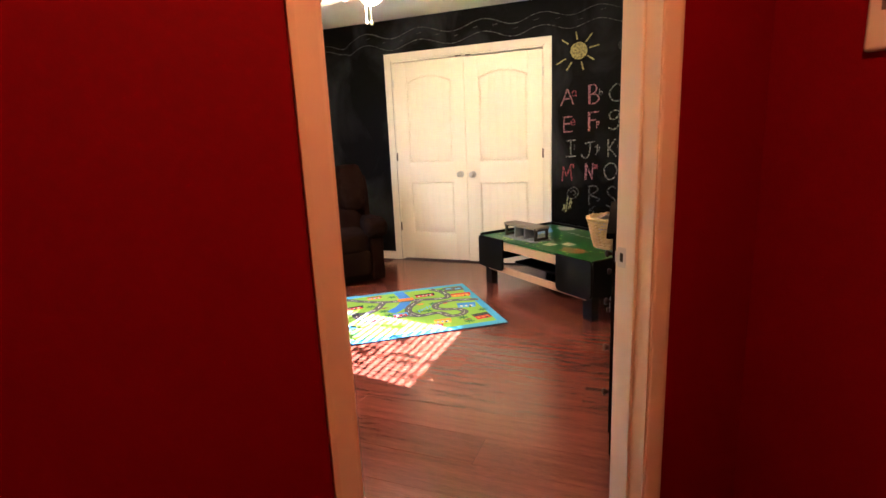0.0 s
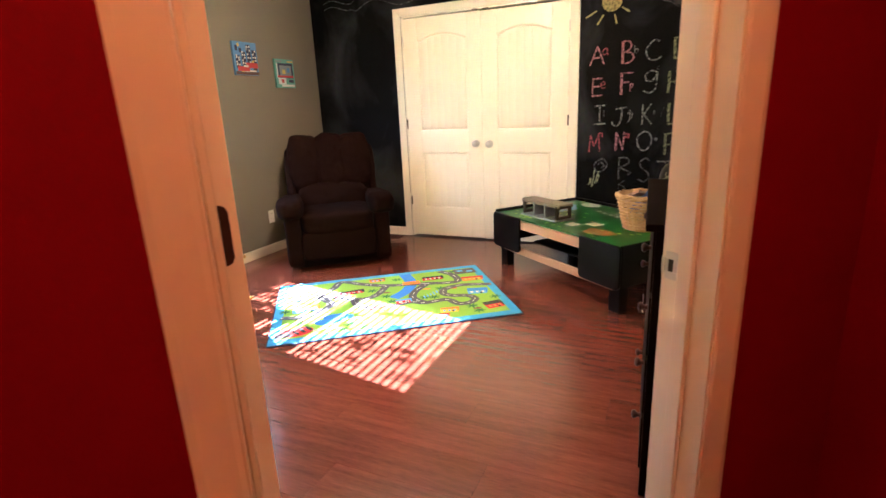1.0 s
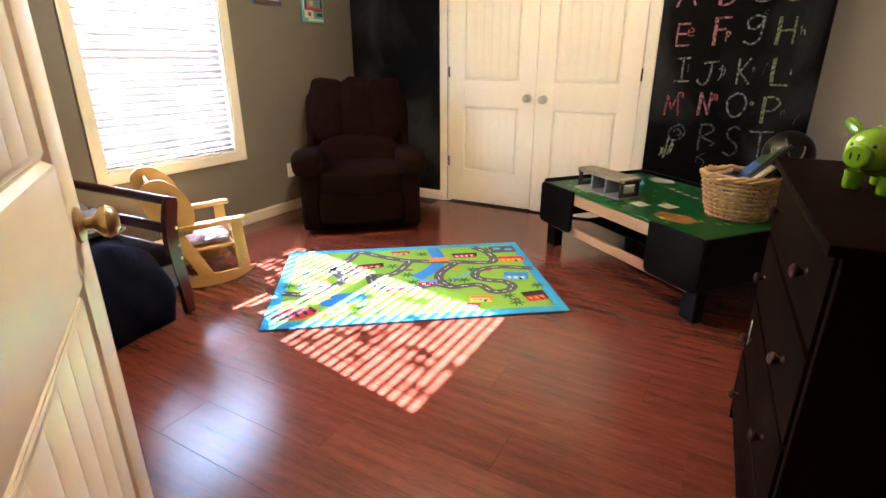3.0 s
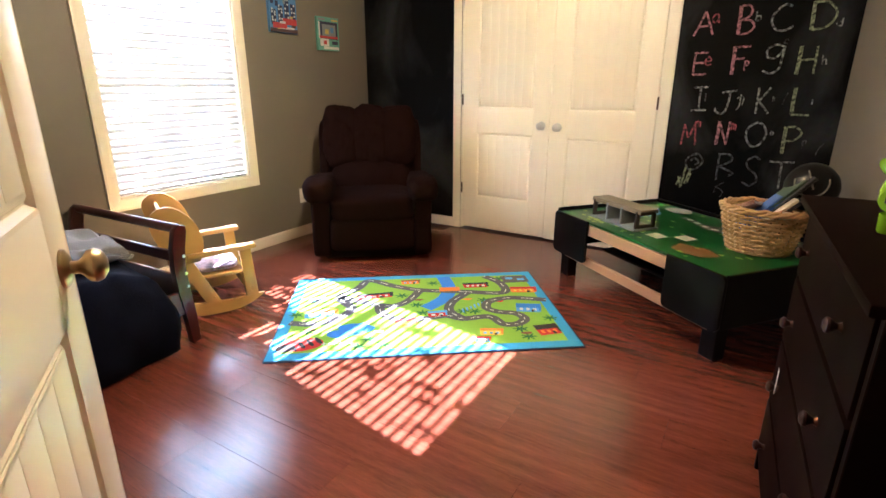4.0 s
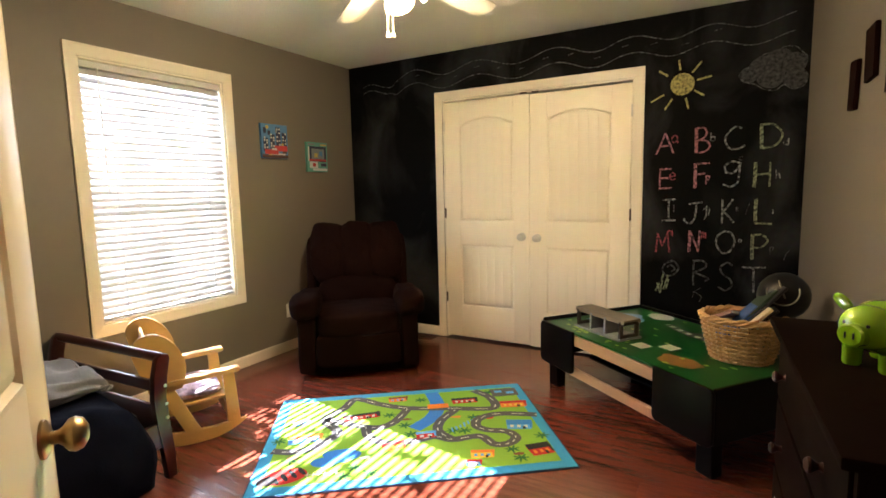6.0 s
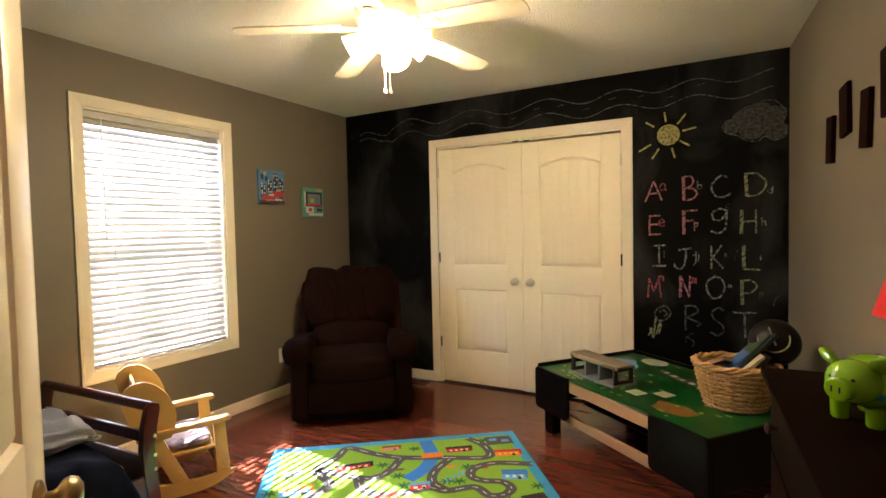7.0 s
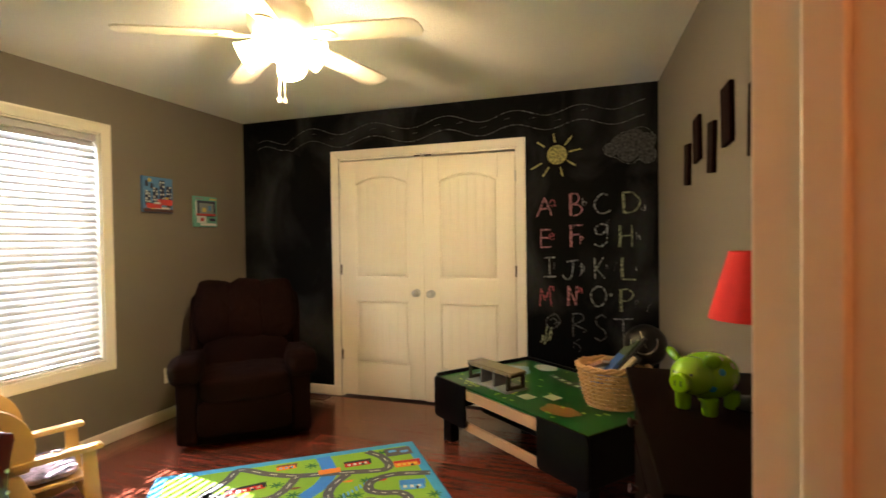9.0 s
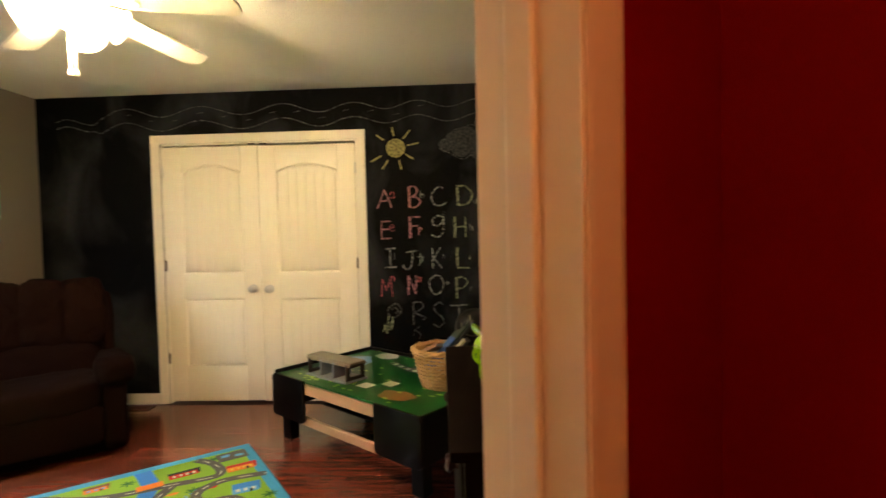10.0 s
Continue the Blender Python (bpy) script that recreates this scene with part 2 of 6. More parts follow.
def add_tube(bm, pts, r, seg=8, closed=False, taper=None):
    """A round bar along pts."""
    pts = [Vector(p) for p in pts]
    n = len(pts)
    rings = []
    up = Vector((0, 0, 1))
    for i, p in enumerate(pts):
        a = pts[(i - 1) % n] if closed or i > 0 else p
        b = pts[(i + 1) % n] if closed or i < n - 1 else p
        d = (b - a).normalized()
        s = d.cross(up)
        if s.length < 1e-3:
            s = d.cross(Vector((1, 0, 0)))
        s.normalize()
        t = s.cross(d)
        rr = r if taper is None else r * (1 + (taper - 1) * i / max(1, n - 1))
        rings.append([bm.verts.new(p + (s * math.cos(2 * math.pi * k / seg) + t * math.sin(2 * math.pi * k / seg)) * rr) for k in range(seg)])
    for i in range(n if closed else n - 1):
        a, b = rings[i], rings[(i + 1) % n]
        for k in range(seg):
            bm.faces.new((a[k], a[(k + 1) % seg], b[(k + 1) % seg], b[k]))
    if not closed:
        bm.faces.new(list(reversed(rings[0])))
        bm.faces.new(rings[-1])
    return bm


def tube(pts, r, seg=8, closed=False, taper=None):
    return add_tube(bmesh.new(), pts, r, seg, closed, taper)


def add_puff(bm, c, s, p=4.0, n=14, rough=0.0, m=None, freq=6.0):
    """A stuffed form: a rounded block of size s about c, wrinkled by rough."""
    seen = {}

    def at(q):
        if q not in seen:
            seen[q] = bm.verts.new([2 * i / n - 1 for i in q])
        return seen[q]

    for ax in range(3):
        for end in (0, n):
            for i in range(n):
                for j in range(n):
                    quad = []
                    for di, dj in ((0, 0), (1, 0), (1, 1), (0, 1)):
                        q = [i + di, j + dj]
                        q.insert(ax, end)
                        quad.append(at(tuple(q)))
                    bm.faces.new(quad)
    vs = list(seen.values())
    for v in vs:
        d = v.co.copy()
        k = (abs(d.x) ** p + abs(d.y) ** p + abs(d.z) ** p) ** (1 / p)
        q = d / k
        w = Vector((q.x * s[0] / 2, q.y * s[1] / 2, q.z * s[2] / 2))
        if rough:
            f = noise.noise((w + Vector(c)) * freq) + 0.5 * noise.noise((w + Vector(c)) * freq * 2.7)
            w += q.normalized() * rough * f
        v.co = w + Vector(c)
    if m is not None:
        bmesh.ops.transform(bm, matrix=m, verts=vs)
    return bm


def puff(c, s, p=4.0, n=14, rough=0.0, m=None, freq=6.0):
    return add_puff(bmesh.new(), c, s, p, n, rough, m, freq)


def add_prism(bm, poly, d, m=None, bevel=0.0):
    """A board: poly in the x-z plane, d thick along y, about y = 0."""
    a = [bm.verts.new((x, -d / 2, z)) for x, z in poly]
    b = [bm.verts.new((x, d / 2, z)) for x, z in poly]
    bm.faces.new(a)
    bm.faces.new(list(reversed(b)))
    n = len(poly)
    for i in range(n):
        bm.faces.new((a[i], b[i], b[(i + 1) % n], a[(i + 1) % n]))
    mine = None
    if bevel:
        before = set(bm.verts) - set(a) - set(b)
        rim = [bm.edges.get((a[i], a[(i + 1) % n])) for i in range(n)] + [bm.edges.get((b[i], b[(i + 1) % n])) for i in range(n)]
        bmesh.ops.bevel(bm, geom=rim, offset=bevel, segments=2, affect="EDGES", profile=0.5)
        mine = [v for v in bm.verts if v not in before]
    if m is not None:
        bmesh.ops.transform(bm, matrix=m, verts=mine or (a + b))
    return bm


def prism(poly, d, m=None, bevel=0.0):
    return add_prism(bmesh.new(), poly, d, m, bevel)


def spline(pts, k=8):
    """A smooth line through pts."""
    out = []
    P = [Vector(p) for p in pts]
    for i in range(len(P) - 1):
        a, b, c, d = P[max(0, i - 1)], P[i], P[i + 1], P[min(len(P) - 1, i + 2)]
        for j in range(k):
            t = j / k
            out.append(0.5 * ((2 * b) + (c - a) * t + (2 * a - 5 * b + 4 * c - d) * t * t + (3 * b - a - 3 * c + d) * t ** 3))
    out.append(P[-1])
    return out


def add_ribbon(bm, pts, w, lift, dash=0):
    """A flat band of width w along pts in the x-y plane, at height lift."""
    P = [Vector((p[0], p[1], 0)) for p in pts]
    prev = None
    for i, p in enumerate(P):
        a, b = P[max(0, i - 1)], P[min(len(P) - 1, i + 1)]
        d = (b - a).normalized()
        s = Vector((-d.y, d.x, 0)) * w / 2
        cur = (bm.verts.new((p.x + s.x, p.y + s.y, lift)), bm.verts.new((p.x - s.x, p.y - s.y, lift)))
        if prev and (not dash or (i // dash) % 2 == 0):
            bm.faces.new((prev[0], prev[1], cur[1], cur[0]))
        prev = cur
    return bm


def add_blob(bm, c, rx, ry, lift, n=18, wob=0.0, seed=0.0, ang=0.0):
    """A flat rounded patch."""
    vs = []
    for k in range(n):
        a = 2 * math.pi * k / n
        f = 1 + wob * noise.noise(Vector((math.cos(a) * 1.3 + seed, math.sin(a) * 1.3, seed)))
        x, y = rx * f * math.cos(a), ry * f * math.sin(a)
        vs.append(bm.verts.new((c[0] + x * math.cos(ang) - y * math.sin(ang), c[1] + x * math.sin(ang) + y * math.cos(ang), lift)))
    bm.faces.new(vs)
    return bm


def make(bm, name, smooth=True):
    bmesh.ops.recalc_face_normals(bm, faces=bm.faces)
    me = bpy.data.meshes.new(name)
    bm.to_mesh(me)
    bm.free()
    if smooth:
        me.shade_smooth()
        me.set_sharp_from_angle(angle=radians(38))
    return me


def part(name, bm, material, parent, label="", m=None, smooth=True):
    me = make(bm, name, smooth)
    me.materials.append(material)
    ob = new(name, me)
    ob.parent = parent
    if m is not None:
        ob.matrix_basis = m
    if label:
        tagged(ob, label)
    return ob


def thing(name, label, category, m=None, group="", kind=""):
    ob = new(name)
    ob.empty_display_size = 0.1
    if m is not None:
        ob.matrix_basis = m
    return tagged(ob, label, category, group, kind)


def solid(name, bm, material, label, category, kind="", m=None, smooth=True, group=""):
    me = make(bm, name, smooth)
    me.materials.append(material)
    ob = new(name, me)
    if m is not None:
        ob.matrix_basis = m
    return tagged(ob, label, category, group, kind)


I4 = Matrix.Identity(4)


def sized(m, x, y, z):
    return m @ Matrix.Diagonal((x, y, z, 1))


# ---- structure ----
XL, XR, YN, YS, H, T = -3.025, 0.50, 4.50, 0.28, 2.422, 0.115
EAST = pose(XR, YN, 0, 0, 0, 4)      # x out of the room, y towards the chalkboard wall
DIAG = pose(0, 0, 0, 0, 0, 48.5)      # x runs along the angled door wall, y into the room
V_HALL, V_ROOM = 0.40, 0.525
V_MID = (V_HALL + V_ROOM) / 2
U0, U1, DOOR_H = 0.272, 1.108, 2.045

# window opening
WY0, WY1, WZ0, WZ1 = 2.188, 3.114, 0.557, 2.073
bm = bmesh.new()
add_box(bm, (XL - T / 2, (YS - T + WY0) / 2, H / 2), (T, WY0 - YS + T, H))
add_box(bm, (XL - T / 2, (WY1 + YN + T) / 2, H / 2), (T, YN + T - WY1, H))
add_box(bm, (XL - T / 2, (WY0 + WY1) / 2, WZ0 / 2), (T, WY1 - WY0, WZ0))
add_box(bm, (XL - T / 2, (WY0 + WY1) / 2, (WZ1 + H) / 2), (T, WY1 - WY0, H - WZ1))
wall_west = solid("wall_west", bm, M_TAUPE, "taupe painted wall with a window", "wall", "structure", smooth=False)

# closet opening in the chalkboard wall
CX0, CX1, CZ = -2.040, -0.496, 2.037
bm = bmesh.new()
add_box(bm, ((XL + CX0) / 2, YN + T / 2, H / 2), (CX0 - XL, T, H))
add_box(bm, ((CX1 + XR) / 2, YN + T / 2, H / 2), (XR - CX1, T, H))
add_box(bm, ((CX0 + CX1) / 2, YN + T / 2, (CZ + H) / 2), (CX1 - CX0, T, H - CZ))
wall_north = solid("wall_north", bm, M_BOARD, "black chalkboard-painted wall with faint chalk smears", "wall", "structure", smooth=False)
solid("closet_back", box(((CX0 + CX1) / 2, YN + 0.62, H / 2), (1.9, 0.04, H)), M_TAUPE, "plain back wall of the closet", "wall", "structure", smooth=False)

# unseen side walls, added so that sky light can't leak under the doors
for x in (CX0 - 0.15, CX1 + 0.15):
    solid("closet_side", box((x, YN + 0.36, H / 2), (0.04, 0.48, H)), M_TAUPE, "unseen side wall of the closet, added to keep sky light out", "wall", "structure", smooth=False)
solid("wall_east", box((T / 2, (T - 2.95) / 2, H / 2), (T, T + 2.95, H)), M_TAUPE, "taupe painted wall", "wall", "structure", m=EAST, smooth=False)
solid("wall_south", box(((XL - T - 0.46) / 2, YS - T / 2, H / 2), (-0.46 - XL + T, T, H)), M_TAUPE, "taupe painted wall behind the open door", "wall", "structure", smooth=False)

# angled wall with the doorway: red on the hall's side, taupe on the room's side
for face, v0, v1, material in (("hall", V_HALL, V_MID, M_RED), ("room", V_MID, V_ROOM, M_TAUPE)):
    bm = bmesh.new()
    lo, hi = (-1.6, 1.60) if face == "hall" else (-0.11, 1.70)
    add_box(bm, ((lo + U0 - 0.02) / 2, (v0 + v1) / 2, H / 2), (U0 - 0.02 - lo, v1 - v0, H))
    add_box(bm, ((hi + U1 + 0.02) / 2, (v0 + v1) / 2, H / 2), (hi - U1 - 0.02, v1 - v0, H))
    add_box(bm, ((U0 + U1) / 2, (v0 + v1) / 2, (DOOR_H + 0.02 + H) / 2), (U1 - U0 + 0.04, v1 - v0, H - DOOR_H - 0.02))
    solid("wall_door_" + face, bm, material, "red painted hall wall round the doorway" if face == "hall" else "taupe wall round the doorway", "wall", "structure", m=DIAG, smooth=False)
for name, c, s in (("wall_hall_back", (0.0, -1.25, H / 2), (3.4, 0.1, H)), ("wall_hall_west", (-1.65, -0.4, H / 2), (0.1, 1.6, H)), ("wall_hall_east", (1.60, -0.40, H / 2), (0.1, 1.6, H))):
    solid(name, box(c, s), M_RED, "red painted hall wall", "wall", "structure", m=DIAG, smooth=False)
solid("ceiling", box((-0.27, 1.6, H + 0.05), (5.74, 7.0, 0.1)), M_CEIL, "white textured ceiling", "ceiling", "structure", smooth=False)
bm = box((-1.20, 2.42, -0.062), (3.70, 4.40, 0.1))
add_box(bm, (0.0, -0.38, -0.066), (3.3, 1.80, 0.1), 0, DIAG)
floor = solid("floor", bm, M_FLOORGAP, "glossy cherry laminate plank floor", "floor", "structure", smooth=False)

# ground outside the window
solid("ground", box((-40, 2.6, -0.75), (73, 80, 0.1)), M_GRASS, "sunlit lawn outside the window", "ground", "structure", smooth=False)


def board(name, length, m, prof=((0, 0), (0.083, 0), (0.083, 0.006), (0.070, 0.012), (0.012, 0.013), (0, 0.010)), label="", parent=None, material=None):
    """A moulded board along x, its back on y = 0, standing up in z."""
    bm = bmesh.new()
    rows = [[bm.verts.new((x, -y, z)) for z, y in prof] for x in (0, length)]
    n = len(prof)
    for i in range(n):
        bm.faces.new((rows[0][i], rows[0][(i + 1) % n], rows[1][(i + 1) % n], rows[1][i]))
    bm.faces.new(rows[0])
    bm.faces.new(list(reversed(rows[1])))
    return part(name, bm, material or M_TRIM, parent, label, m, smooth=False)


base = thing("baseboard", "cream painted baseboard along the walls", "baseboard", kind="structure")
board("baseboard_run", YN - YS, pose(XL, YS, 0, 0, 0, 90), parent=base)
board("baseboard_run", CX0 - 0.065 - XL - 0.013, pose(XL + 0.013, YN, 0, 0, 0, 0), parent=base)
board("baseboard_run", XR - 0.013 - CX1 - 0.065, pose(CX1 + 0.065, YN, 0, 0, 0, 0), parent=base)
board("baseboard_run", 2.90, EAST @ pose(0, -0.013, 0, 0, 0, -90), parent=base)

CASING = ((0, 0), (0.065, 0), (0.065, 0.016), (0.052, 0.017), (0.030, 0.013), (0.008, 0.009), (0, 0.006))


def casing(parent, x0, x1, z1, y=0.0, z0=0.0, sill=False, m=I4, w=0.065):
    """Mitred trim round an opening x0..x1 up to z1, standing out from y towards -y."""
    prof = [(a * w / 0.065, b) for a, b in CASING]
    names = ("casing_left", "casing_right", "casing_head") + (("casing_foot",) if sill else ())
    for nm in names:
        bm = bmesh.new()
        if nm == "casing_left":
            ends = [[(x0 - a, y - b, z0 - (a if sill else 0)) for a, b in prof], [(x0 - a, y - b, z1 + a) for a, b in prof]]
        elif nm == "casing_right":
            ends = [[(x1 + a, y - b, z0 - (a if sill else 0)) for a, b in prof], [(x1 + a, y - b, z1 + a) for a, b in prof]]
        elif nm == "casing_head":
            ends = [[(x0 - a, y - b, z1 + a) for a, b in prof], [(x1 + a, y - b, z1 + a) for a, b in prof]]
        else:
            ends = [[(x0 - a, y - b, z0 - a) for a, b in prof], [(x1 + a, y - b, z0 - a) for a, b in prof]]
        rows = [[bm.verts.new(p) for p in e] for e in ends]
        n = len(prof)
        for i in range(n):
            bm.faces.new((rows[0][i], rows[0][(i + 1) % n], rows[1][(i + 1) % n], rows[1][i]))
        bm.faces.new(rows[0])
        bm.faces.new(list(reversed(rows[1])))
        part("casing", bm, M_TRIM, parent, m=m, smooth=False)


# closet door frame
cframe = thing("trim_closet", "cream painted trim round the closet doors", "door frame", kind="structure")
casing(cframe, CX0, CX1, CZ, YN)
part("jamb", box((CX0 + 0.008, YN + 0.06, CZ / 2), (0.016, 0.11, CZ), 0.001), M_TRIM, cframe)
part("jamb", box((CX1 - 0.008, YN + 0.06, CZ / 2), (0.016, 0.11, CZ), 0.001), M_TRIM, cframe)
part("jamb", box(((CX0 + CX1) / 2, YN + 0.06, CZ - 0.008), (CX1 - CX0 - 0.034, 0.11, 0.016), 0.001), M_TRIM, cframe)
for dx in (-0.05, 0.045):
    part("ball_catch", box(((CX0 + CX1) / 2 + dx, YN + 0.006, CZ - 0.016), (0.055, 0.02, 0.008), 0.002), M_BRONZE, cframe, "dark metal door catch")


def arch(x0, x1, z, rise, n=14):
    """Points of a flat arch from x1 back to x0."""
    return [(x0 + (x1 - x0) * (1 - k / n), z + rise * (1 - (2 * (1 - k / n) - 1) ** 2)) for k in range(n + 1)]


def panel_ring(s, w, d, sd, lo, hi, rise):
    """The sunk and raised moulding round one door panel."""
    def outline(o, y):
        x0, x1 = s + o, w - s - o
        pts = [(x0, lo + o), (x1, lo + o)]
        n = 14 if rise else 1
        for k in range(n + 1):
            x = x1 + (x0 - x1) * k / n
            pts.append((x, hi - o + rise * (1 - (2 * (x - s) / (w - 2 * s) - 1) ** 2)))
        return [(a, sd * (d / 2 - y), b) for a, b in pts]

    bm = bmesh.new()
    rows = [[bm.verts.new(p) for p in outline(o, y)] for o, y in ((-0.004, 0.0), (0.003, 0.0015), (0.012, 0.0125), (0.016, 0.0125), (0.026, 0.0045), (0.034, 0.0045))]
    for a, b in zip(rows, rows[1:]):
        for k in range(len(a)):
            m = (k + 1) % len(a)
            bm.faces.new((a[k], a[m], b[m], b[k]))
    return bm


def panel_door(parent, w, h, d, stile=0.105, both=True, material=None, low=0.0):
    """A two-panel arch-top plank door: x 0..w, y -d/2..d/2, z 0..h."""
    material = material or M_DOOR
    core = bmesh.new()
    add_box(core, (w / 2, 0, h / 2), (w, d - 0.030, h))
    s, b0, b1, t0, t1, rise = stile, 0.275, 0.81 - low, 1.005 - low, 1.795, 0.06
    sides = (-1, 1) if both else (-1,)
    part("door_core", core, material, parent)
    if both:
        for x in (-0.0012, w + 0.0012):
            part("door_edge", box((x, 0, h / 2), (0.0024, d, h), 0.0008), material, parent)
    for sd in sides:
        y = sd * (d / 2 - 0.0075)
        fr = bmesh.new()
        t = 0.015
        at = Matrix.Translation((0, y, 0))
        add_prism(fr, [(0, 0), (s, 0), (s, h), (0, h)], t, at, 0.0045)
        add_prism(fr, [(w - s, 0), (w, 0), (w, h), (w - s, h)], t, at, 0.0045)
        add_prism(fr, [(s - 0.003, 0), (w - s + 0.003, 0), (w - s + 0.003, b0), (s - 0.003, b0)], t, at, 0.0045)
        add_prism(fr, [(s - 0.003, b1), (w - s + 0.003, b1), (w - s + 0.003, t0), (s - 0.003, t0)], t, at, 0.0045)
        add_prism(fr, [(s, h), (s, t1)] + list(reversed(arch(s, w - s, t1, rise)))[1:-1] + [(w - s, t1), (w - s, h)], t, at, 0.0045)
        part("door_frame", fr, material, parent)
        # raised plank fields, with a sunk moulding round them
        n = 6
        x0, x1 = s + 0.030, w - s - 0.030
        pw = (x1 - x0) / n
        for lo, hi, arched in ((b0 + 0.022, b1 - 0.022, False), (t0 + 0.022, t1 - 0.022, True)):
            fx = [(x0, lo), (x1, lo)]
            if arched:
                fx += [(x0 + (x1 - x0) * (1 - k / 12), hi + rise * (1 - (2 * (x0 + (x1 - x0) * (1 - k / 12) - s) / (w - 2 * s) - 1) ** 2)) for k in range(13)]
            else:
                fx += [(x1, hi), (x0, hi)]
            part("panel_moulding", panel_ring(s, w, d, sd, lo - 0.022, hi + 0.022, rise if arched else 0.0), material, parent, smooth=False)
            part("panel_field", prism(fx, 0.0075, Matrix.Translation((0, sd * (d / 2 - 0.00925), 0)), 0.0), material, parent)
            for k in range(n):
                a, b = x0 + k * pw, x0 + (k + 1) * pw
                if arched:
                    f = lambda x: hi + rise * (1 - (2 * (x - s) / (w - 2 * s) - 1) ** 2)
                    top = [(b - 0.0008, f(b)), ((a + b) / 2, f((a + b) / 2)), (a + 0.0008, f(a))]
                else:
                    top = [(b - 0.0008, hi), (a + 0.0008, hi)]
                part("door_plank", prism([(a + 0.0008, lo + 0.006), (b - 0.0008, lo + 0.006)] + [(x, zz - 0.006) for x, zz in top], 0.0014, Matrix.Translation((0, sd * (d / 2 - 0.0052), 0)), 0.0005), material, parent)


def knob(parent, m, material, label):
    k = part("door_knob", lathe([(0.0, 0.064), (0.014, 0.063), (0.025, 0.056), (0.029, 0.046), (0.026, 0.036), (0.015, 0.028), (0.011, 0.022), (0.011, 0.010)], 24, None), material, parent, label, m)
    part("rose", lathe([(0.011, 0.012), (0.024, 0.010), (0.032, 0.005), (0.033, 0.0), (0.0, 0.0)], 24), material, k)
    return k


def hinge(parent, m, material, hgt=0.089, wide=0.03):
    bm = bmesh.new()
    add_lathe(bm, [(0, 0), (0.004, 0), (0.006, 0.004), (0.006, hgt - 0.004), (0.004, hgt), (0, hgt)], 10)
    add_box(bm, (wide / 2, 0.004, hgt / 2), (wide, 0.003, hgt), 0.001)
    return part("hinge", bm, material, parent, m=m)


# closet doors
gap = (CX0 + CX1) / 2
for side in (0, 1):
    lw = (CX1 - CX0 - 0.032) / 2 - 0.005
    x0 = CX0 + 0.019 if side == 0 else gap + 0.002
    drop = 0.0 if side == 0 else -0.006
    leaf = thing("closet_door", "cream painted two-panel closet door, shut", "door", pose(x0, YN + 0.020, 0.018 + drop), "closet doors")
    panel_door(leaf, lw, 1.994, 0.036, 0.135, both=False)
    knob(leaf, pose(lw - 0.062 if side == 0 else 0.062, -0.018, 0.885, 90, 0, 0), M_NICKEL, "satin nickel knob")
    for z in (0.30, 1.03, 1.76):
        hinge(leaf, pose(-0.004 if side == 0 else lw + 0.004, -0.022, z, 0, 0, 0 if side == 0 else 180), M_NICKEL if z > 1.5 else M_BRONZE, 0.085, 0.006)

# doorway frame
dframe = thing("door_frame_1", "cream painted frame round the open doorway", "door frame", DIAG, kind="structure")
casing(dframe, U0 - 0.005, U1 + 0.005, DOOR_H + 0.005, V_HALL, w=0.056)
casing(dframe, -U1 - 0.006, -U0 + 0.006, DOOR_H + 0.006, -V_ROOM, m=pose(0, 0, 0, 0, 0, 180), w=0.056)
for u, sgn in ((U0, -1), (U1, 1)):
    part("jamb", box((u + sgn * 0.0095, (V_HALL + V_ROOM) / 2, DOOR_H / 2), (0.019, V_ROOM - V_HALL + 0.006, DOOR_H), 0.0015), M_TRIM, dframe)
    part("door_stop", box((u - sgn * 0.006, V_MID, DOOR_H / 2 - 0.01), (0.012, 0.036, DOOR_H - 0.02), 0.003), M_TRIM, dframe)
part("jamb", box(((U0 + U1) / 2, (V_HALL + V_ROOM) / 2, DOOR_H + 0.0095), (U1 - U0, V_ROOM - V_HALL + 0.006, 0.019), 0.0015), M_TRIM, dframe)
part("door_stop", box(((U0 + U1) / 2, V_MID, DOOR_H - 0.006), (U1 - U0 - 0.026, 0.036, 0.012), 0.003), M_TRIM, dframe)
bm = bmesh.new()
ring = [(-0.022, -0.029), (0.022, -0.029), (0.022, 0.029), (-0.022, 0.029)]
for c, s in (((0, 0, 0.021), (0.030, 0.002, 0.016)), ((0, 0, -0.021), (0.030, 0.002, 0.016)), ((-0.010, 0, 0), (0.010, 0.002, 0.026)), ((0.011, 0, 0), (0.008, 0.002, 0.026))):
    add_box(bm, c, s, 0.0006)
add_box(bm, (0.018, 0.003, 0), (0.008, 0.002, 0.034), 0.0006, None)
strike = part("strike_plate", bm, M_STEEL, dframe, "satin steel strike plate", pose(U1 - 0.0012, V_ROOM - 0.022, 0.906, 0, 0, 90))
part("latch_hole", box((0.001, 0.0, 0), (0.013, 0.0012, 0.026)), M_GAP, strike)
for z in (-0.021, 0.021):
    part("screw", lathe([(0, 0.002), (0.003, 0.0018), (0.004, 0.0)], 10), M_STEEL, strike, m=pose(0, -0.0005, z, 90, 0, 0))

